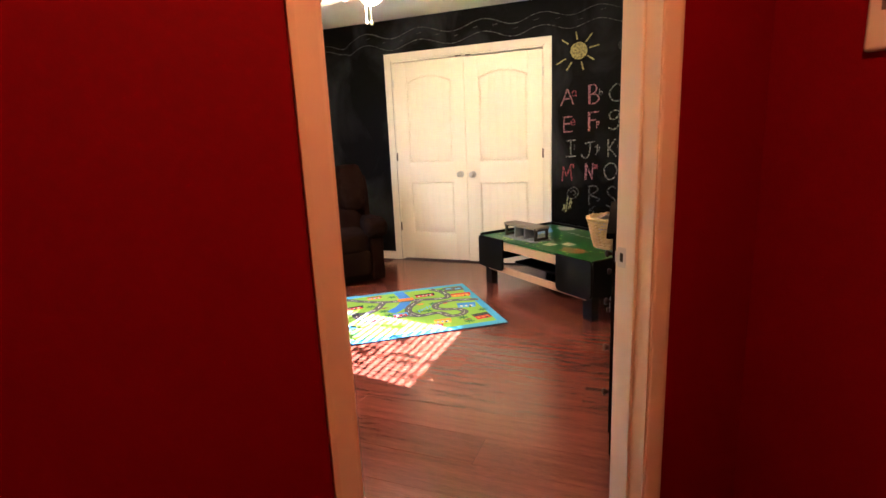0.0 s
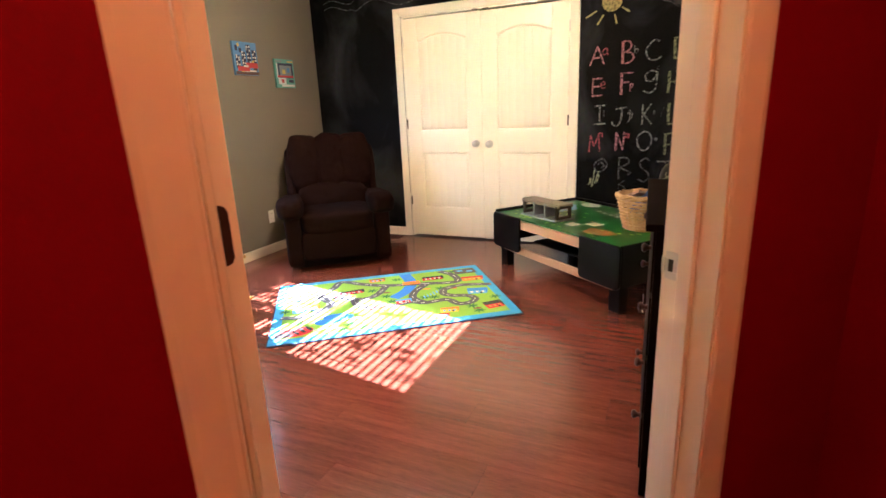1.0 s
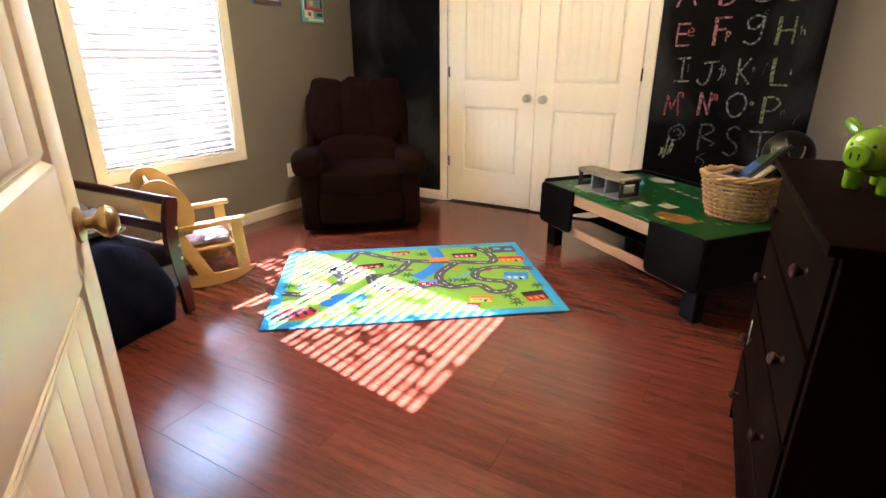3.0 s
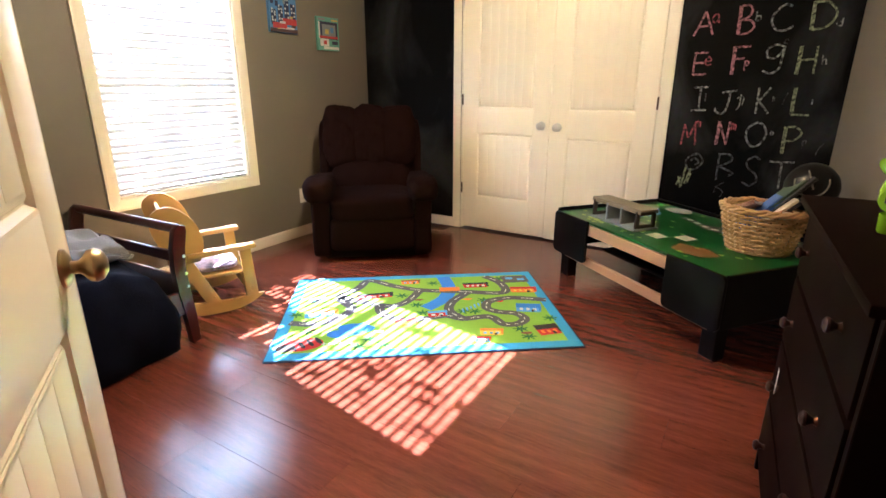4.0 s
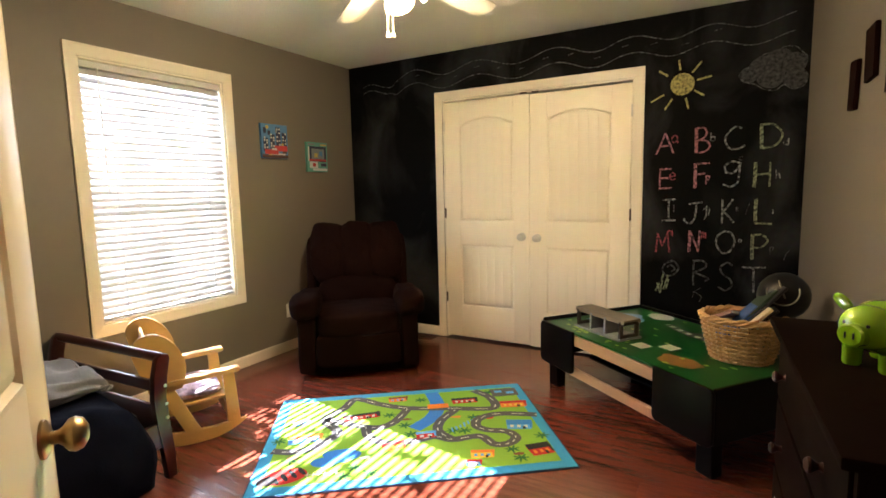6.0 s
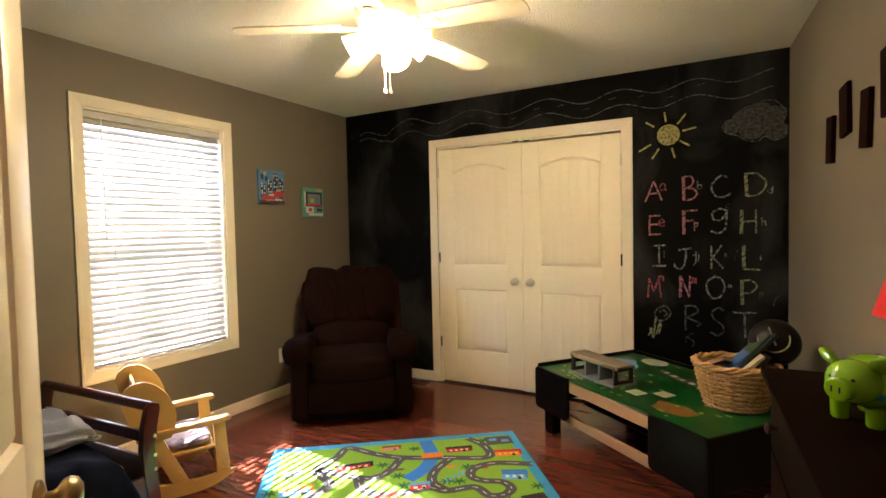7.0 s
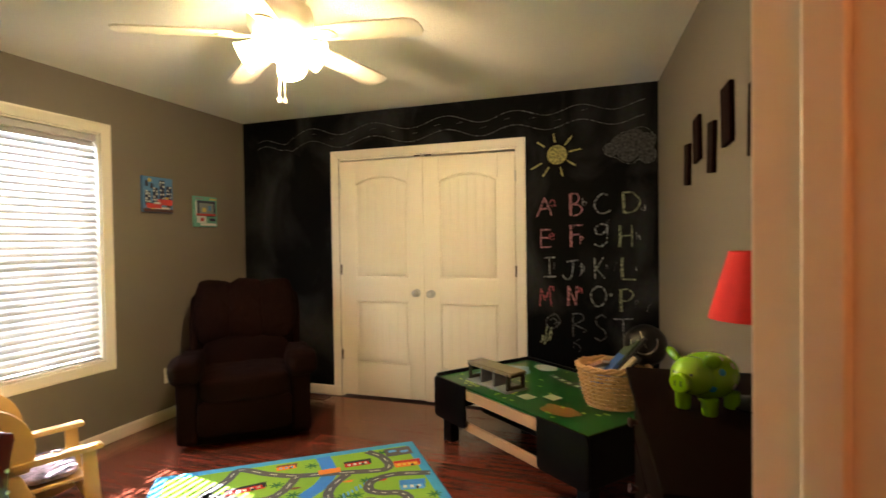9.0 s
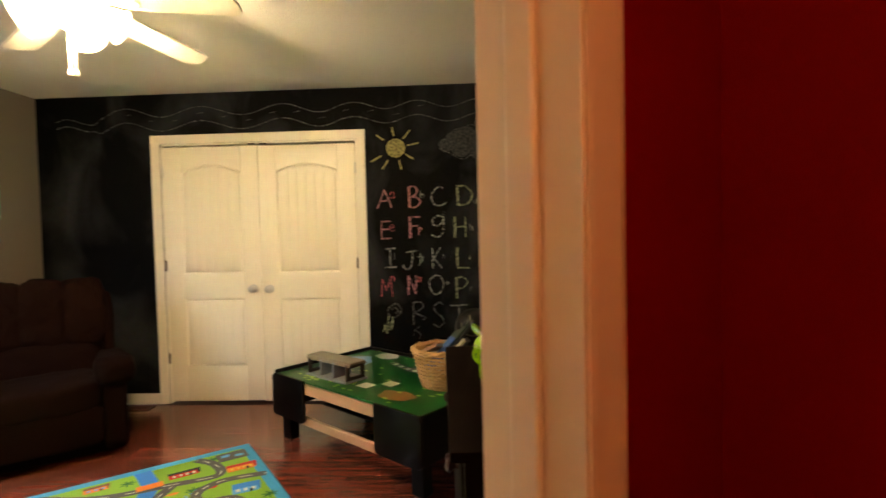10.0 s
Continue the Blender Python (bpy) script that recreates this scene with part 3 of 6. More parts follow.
# the open room door
door = thing("door_1", "cream painted two-panel door, standing wide open", "door", DIAG @ pose(U0 - 0.006, V_ROOM + 0.037, 0.012, 0, 0, 98), kind="structure")
panel_door(door, 0.80, 2.026, 0.035, 0.115, both=True, low=0.0)
for o in door.children:
    o.location = (0.003, -0.0255, 0)
knob(door, pose(0.740, -0.043, 0.894, 90, 0, 0), M_BRASS, "worn antique brass knob")
knob(door, pose(0.740, -0.008, 0.894, -90, 0, 0), M_BRASS, "worn antique brass knob")
part("latch_plate", box((0.8037, -0.0255, 0.894), (0.0014, 0.025, 0.056), 0.0004), M_BRASS, door)
for z in (0.22, 1.06, 1.80):
    bm = bmesh.new()
    poly = [(0, -0.045), (-0.020, -0.045), (-0.027, -0.042), (-0.031, -0.034), (-0.031, 0.034), (-0.027, 0.042), (-0.020, 0.045), (0, 0.045)]
    add_prism(bm, poly, 0.003, pose(0.0010, 0, z, 0, 0, 90))
    add_lathe(bm, [(0, -0.052), (0.005, -0.052), (0.0065, -0.047), (0.0065, 0.047), (0.005, 0.052), (0, 0.052)], 12, pose(-0.004, 0.004, z))
    part("hinge", bm, M_BRONZE, door, "dark oiled-bronze hinge")

# window: frame, sashes, panes, blind
win = thing("window_1", "white window with closed trim and half-open blinds", "window", pose(XL, 0, 0, 0, 0, 90), kind="structure")
# local x runs along the wall's y, local y points out of the room
casing(win, WY0, WY1, WZ1, 0.0, WZ0, sill=True, w=0.066)
for c, s in ((((WY0 + 0.006), 0.06, (WZ0 + WZ1) / 2), (0.012, 0.115, WZ1 - WZ0)), (((WY1 - 0.006), 0.06, (WZ0 + WZ1) / 2), (0.012, 0.115, WZ1 - WZ0)),
             (((WY0 + WY1) / 2, 0.06, WZ0 + 0.006), (WY1 - WY0 - 0.026, 0.115, 0.012)), (((WY0 + WY1) / 2, 0.06, WZ1 - 0.006), (WY1 - WY0 - 0.026, 0.115, 0.012))):
    part("window_liner", box(c, s, 0.001), M_TRIM, win)
zm = (WZ0 + WZ1) / 2
for z0, z1, y in ((WZ0 + 0.012, zm + 0.02, 0.098), (zm - 0.02, WZ1 - 0.012, 0.118)):
    sash = part("sash", add_box(add_box(add_box(box((WY0 + 0.035, y, (z0 + z1) / 2), (0.04, 0.018, z1 - z0), 0.003), (WY1 - 0.035, y, (z0 + z1) / 2), (0.04, 0.018, z1 - z0), 0.003),
                ((WY0 + WY1) / 2, y, z0 + 0.02), (WY1 - WY0 - 0.112, 0.018, 0.04), 0.003), ((WY0 + WY1) / 2, y, z1 - 0.02), (WY1 - WY0 - 0.112, 0.018, 0.04), 0.003), M_VINYL, win)
    pane = part("pane", box(((WY0 + WY1) / 2, y, (z0 + z1) / 2), (WY1 - WY0 - 0.10, 0.004, z1 - z0 - 0.07)), M_PANE, sash)
    pane.visible_shadow = False

blind = thing("window_blind", "white horizontal slat blind, slats half open", "blind", pose(XL, 0, 0, 0, 0, 90))
bx0, bx1 = WY0 + 0.016, WY1 - 0.016
part("headrail", box(((bx0 + bx1) / 2, 0.036, WZ1 - 0.036), (bx1 - bx0, 0.046, 0.040), 0.003), M_BLIND, blind)
part("bottom_rail", box(((bx0 + bx1) / 2, 0.036, WZ0 + 0.026), (bx1 - bx0, 0.046, 0.014), 0.004), M_BLIND, blind)
sl = bmesh.new()
sw, sn = 0.048, 6
rows = []
for e in (0, 1):
    for top in (0, 1):
        rows.append([sl.verts.new((bx0 + e * (bx1 - bx0), -sw / 2 + sw * k / sn, 0.0035 * (1 - (2 * k / sn - 1) ** 2) + 0.0022 * top)) for k in range(sn + 1)])
lo0, hi0, lo1, hi1 = rows
for k in range(sn):
    sl.faces.new((lo0[k], lo0[k + 1], lo1[k + 1], lo1[k]))
    sl.faces.new((hi0[k], hi1[k], hi1[k + 1], hi0[k + 1]))
    sl.faces.new((lo0[k], hi0[k], hi0[k + 1], lo0[k + 1]))
    sl.faces.new((lo1[k], lo1[k + 1], hi1[k + 1], hi1[k]))
for a, b, c, d in ((lo0[0], lo1[0], hi1[0], hi0[0]), (lo0[-1], hi0[-1], hi1[-1], lo1[-1])):
    sl.faces.new((a, b, c, d))
slat_mesh = make(sl, "slat")
slat_mesh.materials.append(M_BLIND)
SLATS, SLAT_TILT = 34, 56.5
for k in range(SLATS):
    z = WZ0 + 0.062 + k * (WZ1 - WZ0 - 0.138) / (SLATS - 1)
    o = new("slat", slat_mesh)
    o.parent = blind
    o.matrix_basis = pose(0, 0.036, z, SLAT_TILT + 1.2 * noise.noise(Vector((k * 1.7, 0, 0))), 0, 0.0)
for f in (0.16, 0.84):
    x = bx0 + f * (bx1 - bx0)
    part("ladder_cord", tube([(x, 0.010, WZ0 + 0.03), (x, 0.010, WZ1 - 0.05)], 0.0016, 6), M_BLIND, blind)
part("tilt_wand", tube([(bx0 + 0.09, 0.004, WZ1 - 0.05), (bx0 + 0.093, 0.002, WZ1 - 0.75)], 0.0045, 8), M_WHITE, blind)

# chalk on the wall
WALL_Y = YN - 0.003


def stroke(name, pts, w, material, parent=None, k=8, raw=False):
    """A chalk line on the board; pts hold (x, z)."""
    bm = bmesh.new()
    line = [(p[0], p[1], 0) for p in pts]
    line = line if raw else spline(line, k)
    add_ribbon(bm, line, w, 0.0)
    return part(name, bm, material, wall_north if parent is None else parent, m=pose(0, WALL_Y, 0, 90, 0, 0))


GLYPH = {}
GLYPH["A"] = [[(0, 0), (0.48, 1)], [(0.48, 1), (0.95, 0.02)], [(0.2, 0.38), (0.85, 0.42)]]
GLYPH["B"] = [[(0.08, 1), (0.1, 0)], [(0.05, 0.98), (0.55, 0.98), (0.72, 0.78), (0.5, 0.56), (0.15, 0.52)], [(0.15, 0.52), (0.7, 0.46), (0.95, 0.25), (0.6, 0.03), (0.08, 0.02)]]
GLYPH["C"] = [[(0.8, 0.92), (0.5, 1), (0.15, 0.75), (0.02, 0.4), (0.25, 0.06), (0.65, 0.0), (0.98, 0.16)]]
GLYPH["D"] = [[(0.08, 1), (0.12, 0)], [(0.05, 0.98), (0.6, 0.95), (0.98, 0.55), (0.7, 0.12), (0.12, 0.02)]]
GLYPH["E"] = [[(0.06, 1), (0.08, 0)], [(0.06, 0.98), (0.95, 1)], [(0.07, 0.54), (0.7, 0.55)], [(0.08, 0.02), (1, 0.04)]]
GLYPH["F"] = [[(0.1, 1), (0.12, 0)], [(0.02, 0.97), (1, 1)], [(0.11, 0.55), (0.75, 0.58)]]
GLYPH["g"] = [[(0.88, 0.92), (0.5, 1), (0.1, 0.85), (0.15, 0.58), (0.55, 0.55), (0.88, 0.85)], [(0.9, 0.95), (0.85, 0.5), (0.8, 0.18), (0.45, 0.0), (0.0, 0.1)]]
GLYPH["H"] = [[(0.08, 1), (0.05, 0)], [(0.92, 0.98), (0.95, 0.02)], [(0.07, 0.5), (0.93, 0.53)]]
GLYPH["I"] = [[(0.48, 1), (0.5, 0)], [(0, 0.98), (0.95, 1)], [(0.02, 0), (1, 0.03)]]
GLYPH["J"] = [[(0.68, 0.95), (0.6, 0.3), (0.38, 0.02), (0.08, 0.1), (0.0, 0.28)], [(0.25, 0.92), (1, 1)]]
GLYPH["K"] = [[(0.08, 1), (0.1, 0)], [(0.9, 1), (0.15, 0.45)], [(0.2, 0.5), (1, 0.03)]]
GLYPH["L"] = [[(0.1, 1), (0.12, 0.02)], [(0.1, 0.02), (1, 0.0)]]
GLYPH["M"] = [[(0.02, 0), (0.12, 1)], [(0.12, 1), (0.45, 0.35)], [(0.45, 0.35), (0.8, 1)], [(0.8, 1), (0.98, 0.02)]]
GLYPH["N"] = [[(0.06, 0), (0.1, 1)], [(0.1, 1), (0.85, 0.02)], [(0.85, 0.02), (0.92, 1)]]
GLYPH["O"] = [[(0.5, 1), (0.1, 0.78), (0.03, 0.4), (0.35, 0.02), (0.75, 0.1), (0.98, 0.5), (0.8, 0.88), (0.45, 1)]]
GLYPH["P"] = [[(0.1, 1), (0.12, 0)], [(0.04, 0.95), (0.6, 0.98), (0.95, 0.75), (0.6, 0.5), (0.14, 0.46)]]
GLYPH["Q"] = [[(0.6, 1), (0.2, 0.8), (0.05, 0.45), (0.3, 0.15), (0.7, 0.25), (0.95, 0.6), (0.7, 0.95), (0.4, 0.9)], [(0.3, 0.6), (0.5, 0.75), (0.75, 0.55), (0.55, 0.4)]]
GLYPH["R"] = [[(0.1, 1), (0.12, 0)], [(0.04, 0.95), (0.6, 0.98), (0.8, 0.75), (0.14, 0.5)], [(0.2, 0.5), (0.95, 0.3), (0.75, 0.2)]]
GLYPH["S"] = [[(0.9, 0.9), (0.55, 1), (0.12, 0.82), (0.3, 0.58), (0.75, 0.42), (0.9, 0.18), (0.5, 0.0), (0.02, 0.12)]]
GLYPH["T"] = [[(0, 0.98), (1, 1)], [(0.5, 0.98), (0.55, 0)]]
GLYPH["V"] = [[(0.0, 0.1), (0.3, 0.55)], [(0.1, 0.5), (0.35, 0.0)], [(0.35, 0.05), (0.55, 0.95)], [(0.6, 0.2), (0.95, 0.9)], [(0.75, 0.2), (0.98, 0.7)]]
GLYPH["a"] = [[(0.9, 0.9), (0.4, 1), (0.05, 0.5), (0.35, 0.05), (0.85, 0.35), (0.9, 0.9)], [(0.85, 0.9), (1, 0)]]
GLYPH["b"] = [[(0.1, 1), (0.1, 0)], [(0.1, 0.05), (0.8, 0.1), (0.8, 0.5), (0.1, 0.5)]]
GLYPH["c"] = [[(0.9, 0.9), (0.3, 0.9), (0.1, 0.3), (0.9, 0.1)]]
GLYPH["d"] = [[(0.9, 1), (0.9, 0)], [(0.9, 0.05), (0.2, 0.1), (0.2, 0.5), (0.9, 0.5)]]
GLYPH["e"] = [[(0.05, 0.45), (0.9, 0.6), (0.5, 1), (0.05, 0.5), (0.4, 0.02), (0.95, 0.15)]]
GLYPH["h"] = [[(0.1, 1), (0.15, 0)], [(0.12, 0.5), (0.6, 0.6), (0.85, 0)]]
GLYPH["j"] = [[(0.6, 1), (0.55, 0.3), (0.2, 0.0)], [(0.1, 0.75), (1, 0.85), (0.9, 0.3)]]
GLYPH["l"] = [[(0.5, 1), (0.5, 0)]]
GLYPH["n"] = [[(0.05, 0), (0.1, 1)], [(0.1, 0.7), (0.5, 1), (0.55, 0.1)], [(0.55, 0.7), (0.9, 0.9), (0.95, 0)]]
GLYPH["o"] = [[(0.5, 1), (0.05, 0.5), (0.5, 0.0), (0.95, 0.5), (0.5, 1)]]
GLYPH["p"] = [[(0.1, 1), (0.15, 0)], [(0.1, 0.95), (0.9, 0.9), (0.85, 0.55), (0.15, 0.5)]]
GLYPH["x"] = [[(0.2, 1), (0.2, 0)], [(0.9, 0.8), (0.3, 0.45), (0.95, 0.1)]]


def letter(ch, material, x, z, w, h):
    """A letter drawn by hand in chalk: centred on x, z and w by h in size; its first upright is pressed harder."""
    bm = bmesh.new()
    big = h > 0.10
    for i, pts in enumerate(GLYPH[ch]):
        line = [(x + (a - 0.5) * w, z + (b - 0.5) * h, 0) for a, b in pts]
        if len(line) == 2:
            p, q = Vector(line[0]), Vector(line[1])
            line = [p.lerp(q, k / 6) + Vector((0.0025 * noise.noise(Vector((x * 9, z * 9, k + i))), 0.002 * noise.noise(Vector((z * 7, x * 8, k - i))), 0)) for k in range(7)]
        else:
            line = spline(line, 6)
        hard = big and i == 0 and material in (P_, G_) and ch not in "AEV"
        add_ribbon(bm, line, (0.020 if hard else 0.012) if big else 0.008, 0.0001 * i)
    part("chalk_letter", bm, material, wall_north, m=pose(0, WALL_Y, 0, 90, 0, 0))


W_, P_, R_, G_, F_ = M_CHALK_W, M_CHALK_P, M_CHALK_R, M_CHALK_G, M_CHALK_F
TOP_ROW = [("A", P_, -0.290, 1.570, 0.115, 0.141), ("a", R_, -0.233, 1.596, 0.040, 0.049), ("B", P_, -0.062, 1.580, 0.096, 0.163), ("b", W_, -0.003, 1.597, 0.031, 0.056), ("C", W_, 0.124, 1.581, 0.118, 0.140), ("D", G_, 0.318, 1.581, 0.125, 0.152), ("d", W_, 0.399, 1.542, 0.030, 0.043)]
SECOND_ROW = [("E", P_, -0.284, 1.332, 0.083, 0.137), ("e", R_, -0.240, 1.348, 0.041, 0.051), ("F", P_, -0.064, 1.348, 0.093, 0.162), ("p", P_, -0.026, 1.318, 0.023, 0.059), ("g", W_, 0.117, 1.352, 0.106, 0.162), ("c", F_, 0.162, 1.449, 0.022, 0.028), ("H", G_, 0.282, 1.343, 0.092, 0.158), ("h", W_, 0.367, 1.342, 0.030, 0.050)]
THIRD_ROW = [("I", W_, -0.258, 1.118, 0.091, 0.147), ("l", F_, -0.226, 1.128, 0.007, 0.049), ("J", W_, -0.106, 1.098, 0.113, 0.145), ("j", W_, -0.029, 1.100, 0.040, 0.093), ("K", W_, 0.098, 1.110, 0.075, 0.157), ("x", W_, 0.153, 1.123, 0.014, 0.030), ("L", G_, 0.296, 1.112, 0.105, 0.162), ("l", W_, 0.349, 1.108, 0.006, 0.032)]
FOURTH_ROW = [("M", R_, -0.290, 0.888, 0.091, 0.134), ("n", R_, -0.246, 0.956, 0.033, 0.039), ("N", P_, -0.092, 0.906, 0.071, 0.147), ("n", R_, -0.038, 0.948, 0.028, 0.043), ("O", W_, 0.092, 0.907, 0.112, 0.150), ("o", W_, 0.176, 0.919, 0.017, 0.024), ("P", G_, 0.284, 0.881, 0.099, 0.165), ("p", F_, 0.352, 0.861, 0.020, 0.049)]
LAST_ROW = [("Q", F_, -0.236, 0.704, 0.113, 0.129), ("V", G_, -0.286, 0.606, 0.083, 0.146), ("R", F_, -0.049, 0.691, 0.109, 0.176), ("S", F_, 0.104, 0.676, 0.089, 0.188), ("T", W_, 0.258, 0.662, 0.135, 0.172)]
for row in (TOP_ROW, SECOND_ROW, THIRD_ROW, FOURTH_ROW, LAST_ROW):
    for ch, material, x, z, w, h in row:
        letter(ch, material, x, z, w, h)
for x, z, d in ((-0.09, 0.52, 0.05), (-0.05, 0.49, -0.04), (0.20, 1.09, 0.02), (0.42, 0.80, 0.03)):
    stroke("chalk_scribble", [(x, z), (x + 0.01, z + 0.04), (x + d, z + 0.07)], 0.006, F_)
# sun
bm = bmesh.new()
add_blob(bm, (-0.196, 1.954), 0.071, 0.069, 0.0, 28, 0.05)
part("chalk_sun", bm, M_CHALK_Y, wall_north, m=pose(0, WALL_Y, 0, 90, 0, 0))
stroke("chalk_sun_rim", [(-0.196 + 0.070 * math.cos(2 * math.pi * k / 24), 1.954 + 0.068 * math.sin(2 * math.pi * k / 24)) for k in range(25)], 0.007, M_CHALK_Y, k=2)
for a, r0, r1 in ((99, 0.093, 0.16), (50, 0.087, 0.173), (11, 0.088, 0.176), (-33, 0.085, 0.16), (-76, 0.094, 0.169), (-124, 0.106, 0.189), (-153, 0.124, 0.217), (145, 0.109, 0.178)):
    a = radians(a)
    stroke("chalk_ray", [(-0.196 + r0 * math.cos(a), 1.954 + r0 * math.sin(a)), (-0.196 + r1 * math.cos(a), 1.954 + r1 * math.sin(a))], 0.012, M_CHALK_Y)
# cloud
bm = bmesh.new()
for i, (x, z, r) in enumerate(((0.185, 1.965, 0.055), (0.25, 2.01, 0.065), (0.34, 2.04, 0.072), (0.42, 2.01, 0.070), (0.30, 1.945, 0.080), (0.43, 1.92, 0.062))):
    add_blob(bm, (x, z), r, r * 0.88, 0.0002 * i, 22, 0.15, i)
part("chalk_cloud", bm, M_CLOUD, wall_north, m=pose(0, WALL_Y, 0, 90, 0, 0))
rim = [(0.22, 1.905), (0.165, 1.925), (0.130, 1.965), (0.155, 2.005), (0.20, 2.015), (0.235, 2.065), (0.285, 2.085), (0.315, 2.070), (0.36, 2.110), (0.42, 2.105), (0.455, 2.070), (0.485, 2.040)]
stroke("chalk_cloud_line", rim, 0.006, M_CHALK_THIN)
stroke("chalk_cloud_line", [(0.22, 1.905), (0.27, 1.870), (0.33, 1.858), (0.37, 1.885), (0.42, 1.855), (0.47, 1.870), (0.488, 1.90)], 0.006, M_CHALK_THIN)
for cx, cz, r in ((0.165, 1.965, 0.032), (0.425, 1.915, 0.055), (0.40, 1.95, 0.06)):
    stroke("chalk_cloud_line", [(cx + r * math.cos(2 * math.pi * k / 14), cz + r * math.sin(2 * math.pi * k / 14)) for k in range(15)], 0.004, M_CHALK_THIN, k=3)
# wavy road under the ceiling
for off, w, material in ((0.050, 0.0065, M_CHALK_THIN), (-0.058, 0.0065, M_CHALK_THIN)):
    pts = []
    for k in range(64):
        x = -2.86 + k * 0.052
        amp = 0.036 if x < -0.6 else 0.028
        pts.append((x, 2.232 + off * (1.0 if x > -2.5 else 0.5) + amp * math.sin((x + 2.9) * 11.5 + 0.9 * math.sin(2.1 * x)) - (0.05 if x < -2.4 else 0.0) * (-(x + 2.4) / 0.45)))
    stroke("chalk_wave", pts, w, material, k=4)
for k in range(13):
    x = -2.3 + 0.19 * k
    z = 2.232 + 0.033 * math.sin((x + 2.9) * 11.5 + 0.9 * math.sin(2.1 * x))
    stroke("chalk_dash", [(x, z), (x + 0.045, z + 0.008)], 0.006, F_)

# ---- things ----


def recliner():
    t = thing("recliner", "dark brown microfibre recliner, shut, with padded arms and tufted back", "recliner", sized(pose(-2.085, 3.343, 0, 0, 0, 38.5), 1.028, 0.947, 1.022))
    # local: x to its left arm's side, y back, z up; front edge at y = 0
    part("base_frame", box((0, 0.40, 0.055), (0.66, 0.66, 0.07), 0.01), M_BROWNDARK, t, "black base under the chair")
    part("footrest", puff((0, 0.030, 0.205), (0.57, 0.10, 0.235), 7, 14, 0.004), M_BROWN, t)
    part("seat", puff((0, 0.27, 0.375), (0.58, 0.62, 0.185), 5, 18, 0.010, freq=9), M_BROWN, t)
    for s in (-1, 1):
        a = part("arm", puff((s * 0.345, 0.36, 0.255), (0.125, 0.70, 0.45), 9, 14, 0.004), M_BROWN, t)
        bm = puff((s * 0.350, 0.115, 0.500), (0.205, 0.32, 0.175), 2.9, 18, 0.010, freq=10)
        add_puff(bm, (s * 0.350, 0.42, 0.485), (0.175, 0.52, 0.14), 3.2, 14, 0.008, freq=9)
        part("arm_pad", bm, M_BROWN, a)
    lean = pose(0, 0.50, 0.36, -17, 0, 0)
    part("backrest", puff((0, 0.09, 0.33), (0.70, 0.15, 0.72), 6, 14, 0.006, lean), M_BROWN, t)
    low = puff((0, -0.005, 0.145), (0.585, 0.20, 0.25), 3.6, 18, 0.012, lean, 9)
    part("lumbar_cushion", low, M_BROWN, t)
    for k in (-1, 0, 1):
        part("back_cushion", puff((k * 0.209, -0.004 - 0.005 * (k == 0), 0.462), (0.272, 0.195, 0.455), 3.9, 24, 0.017, lean, 12), M_BROWN, t)
    for k in (-1, 1):
        part("back_wing", puff((k * 0.345, 0.06, 0.30), (0.07, 0.17, 0.60), 4, 10, 0.006, lean), M_BROWN, t)


recliner()


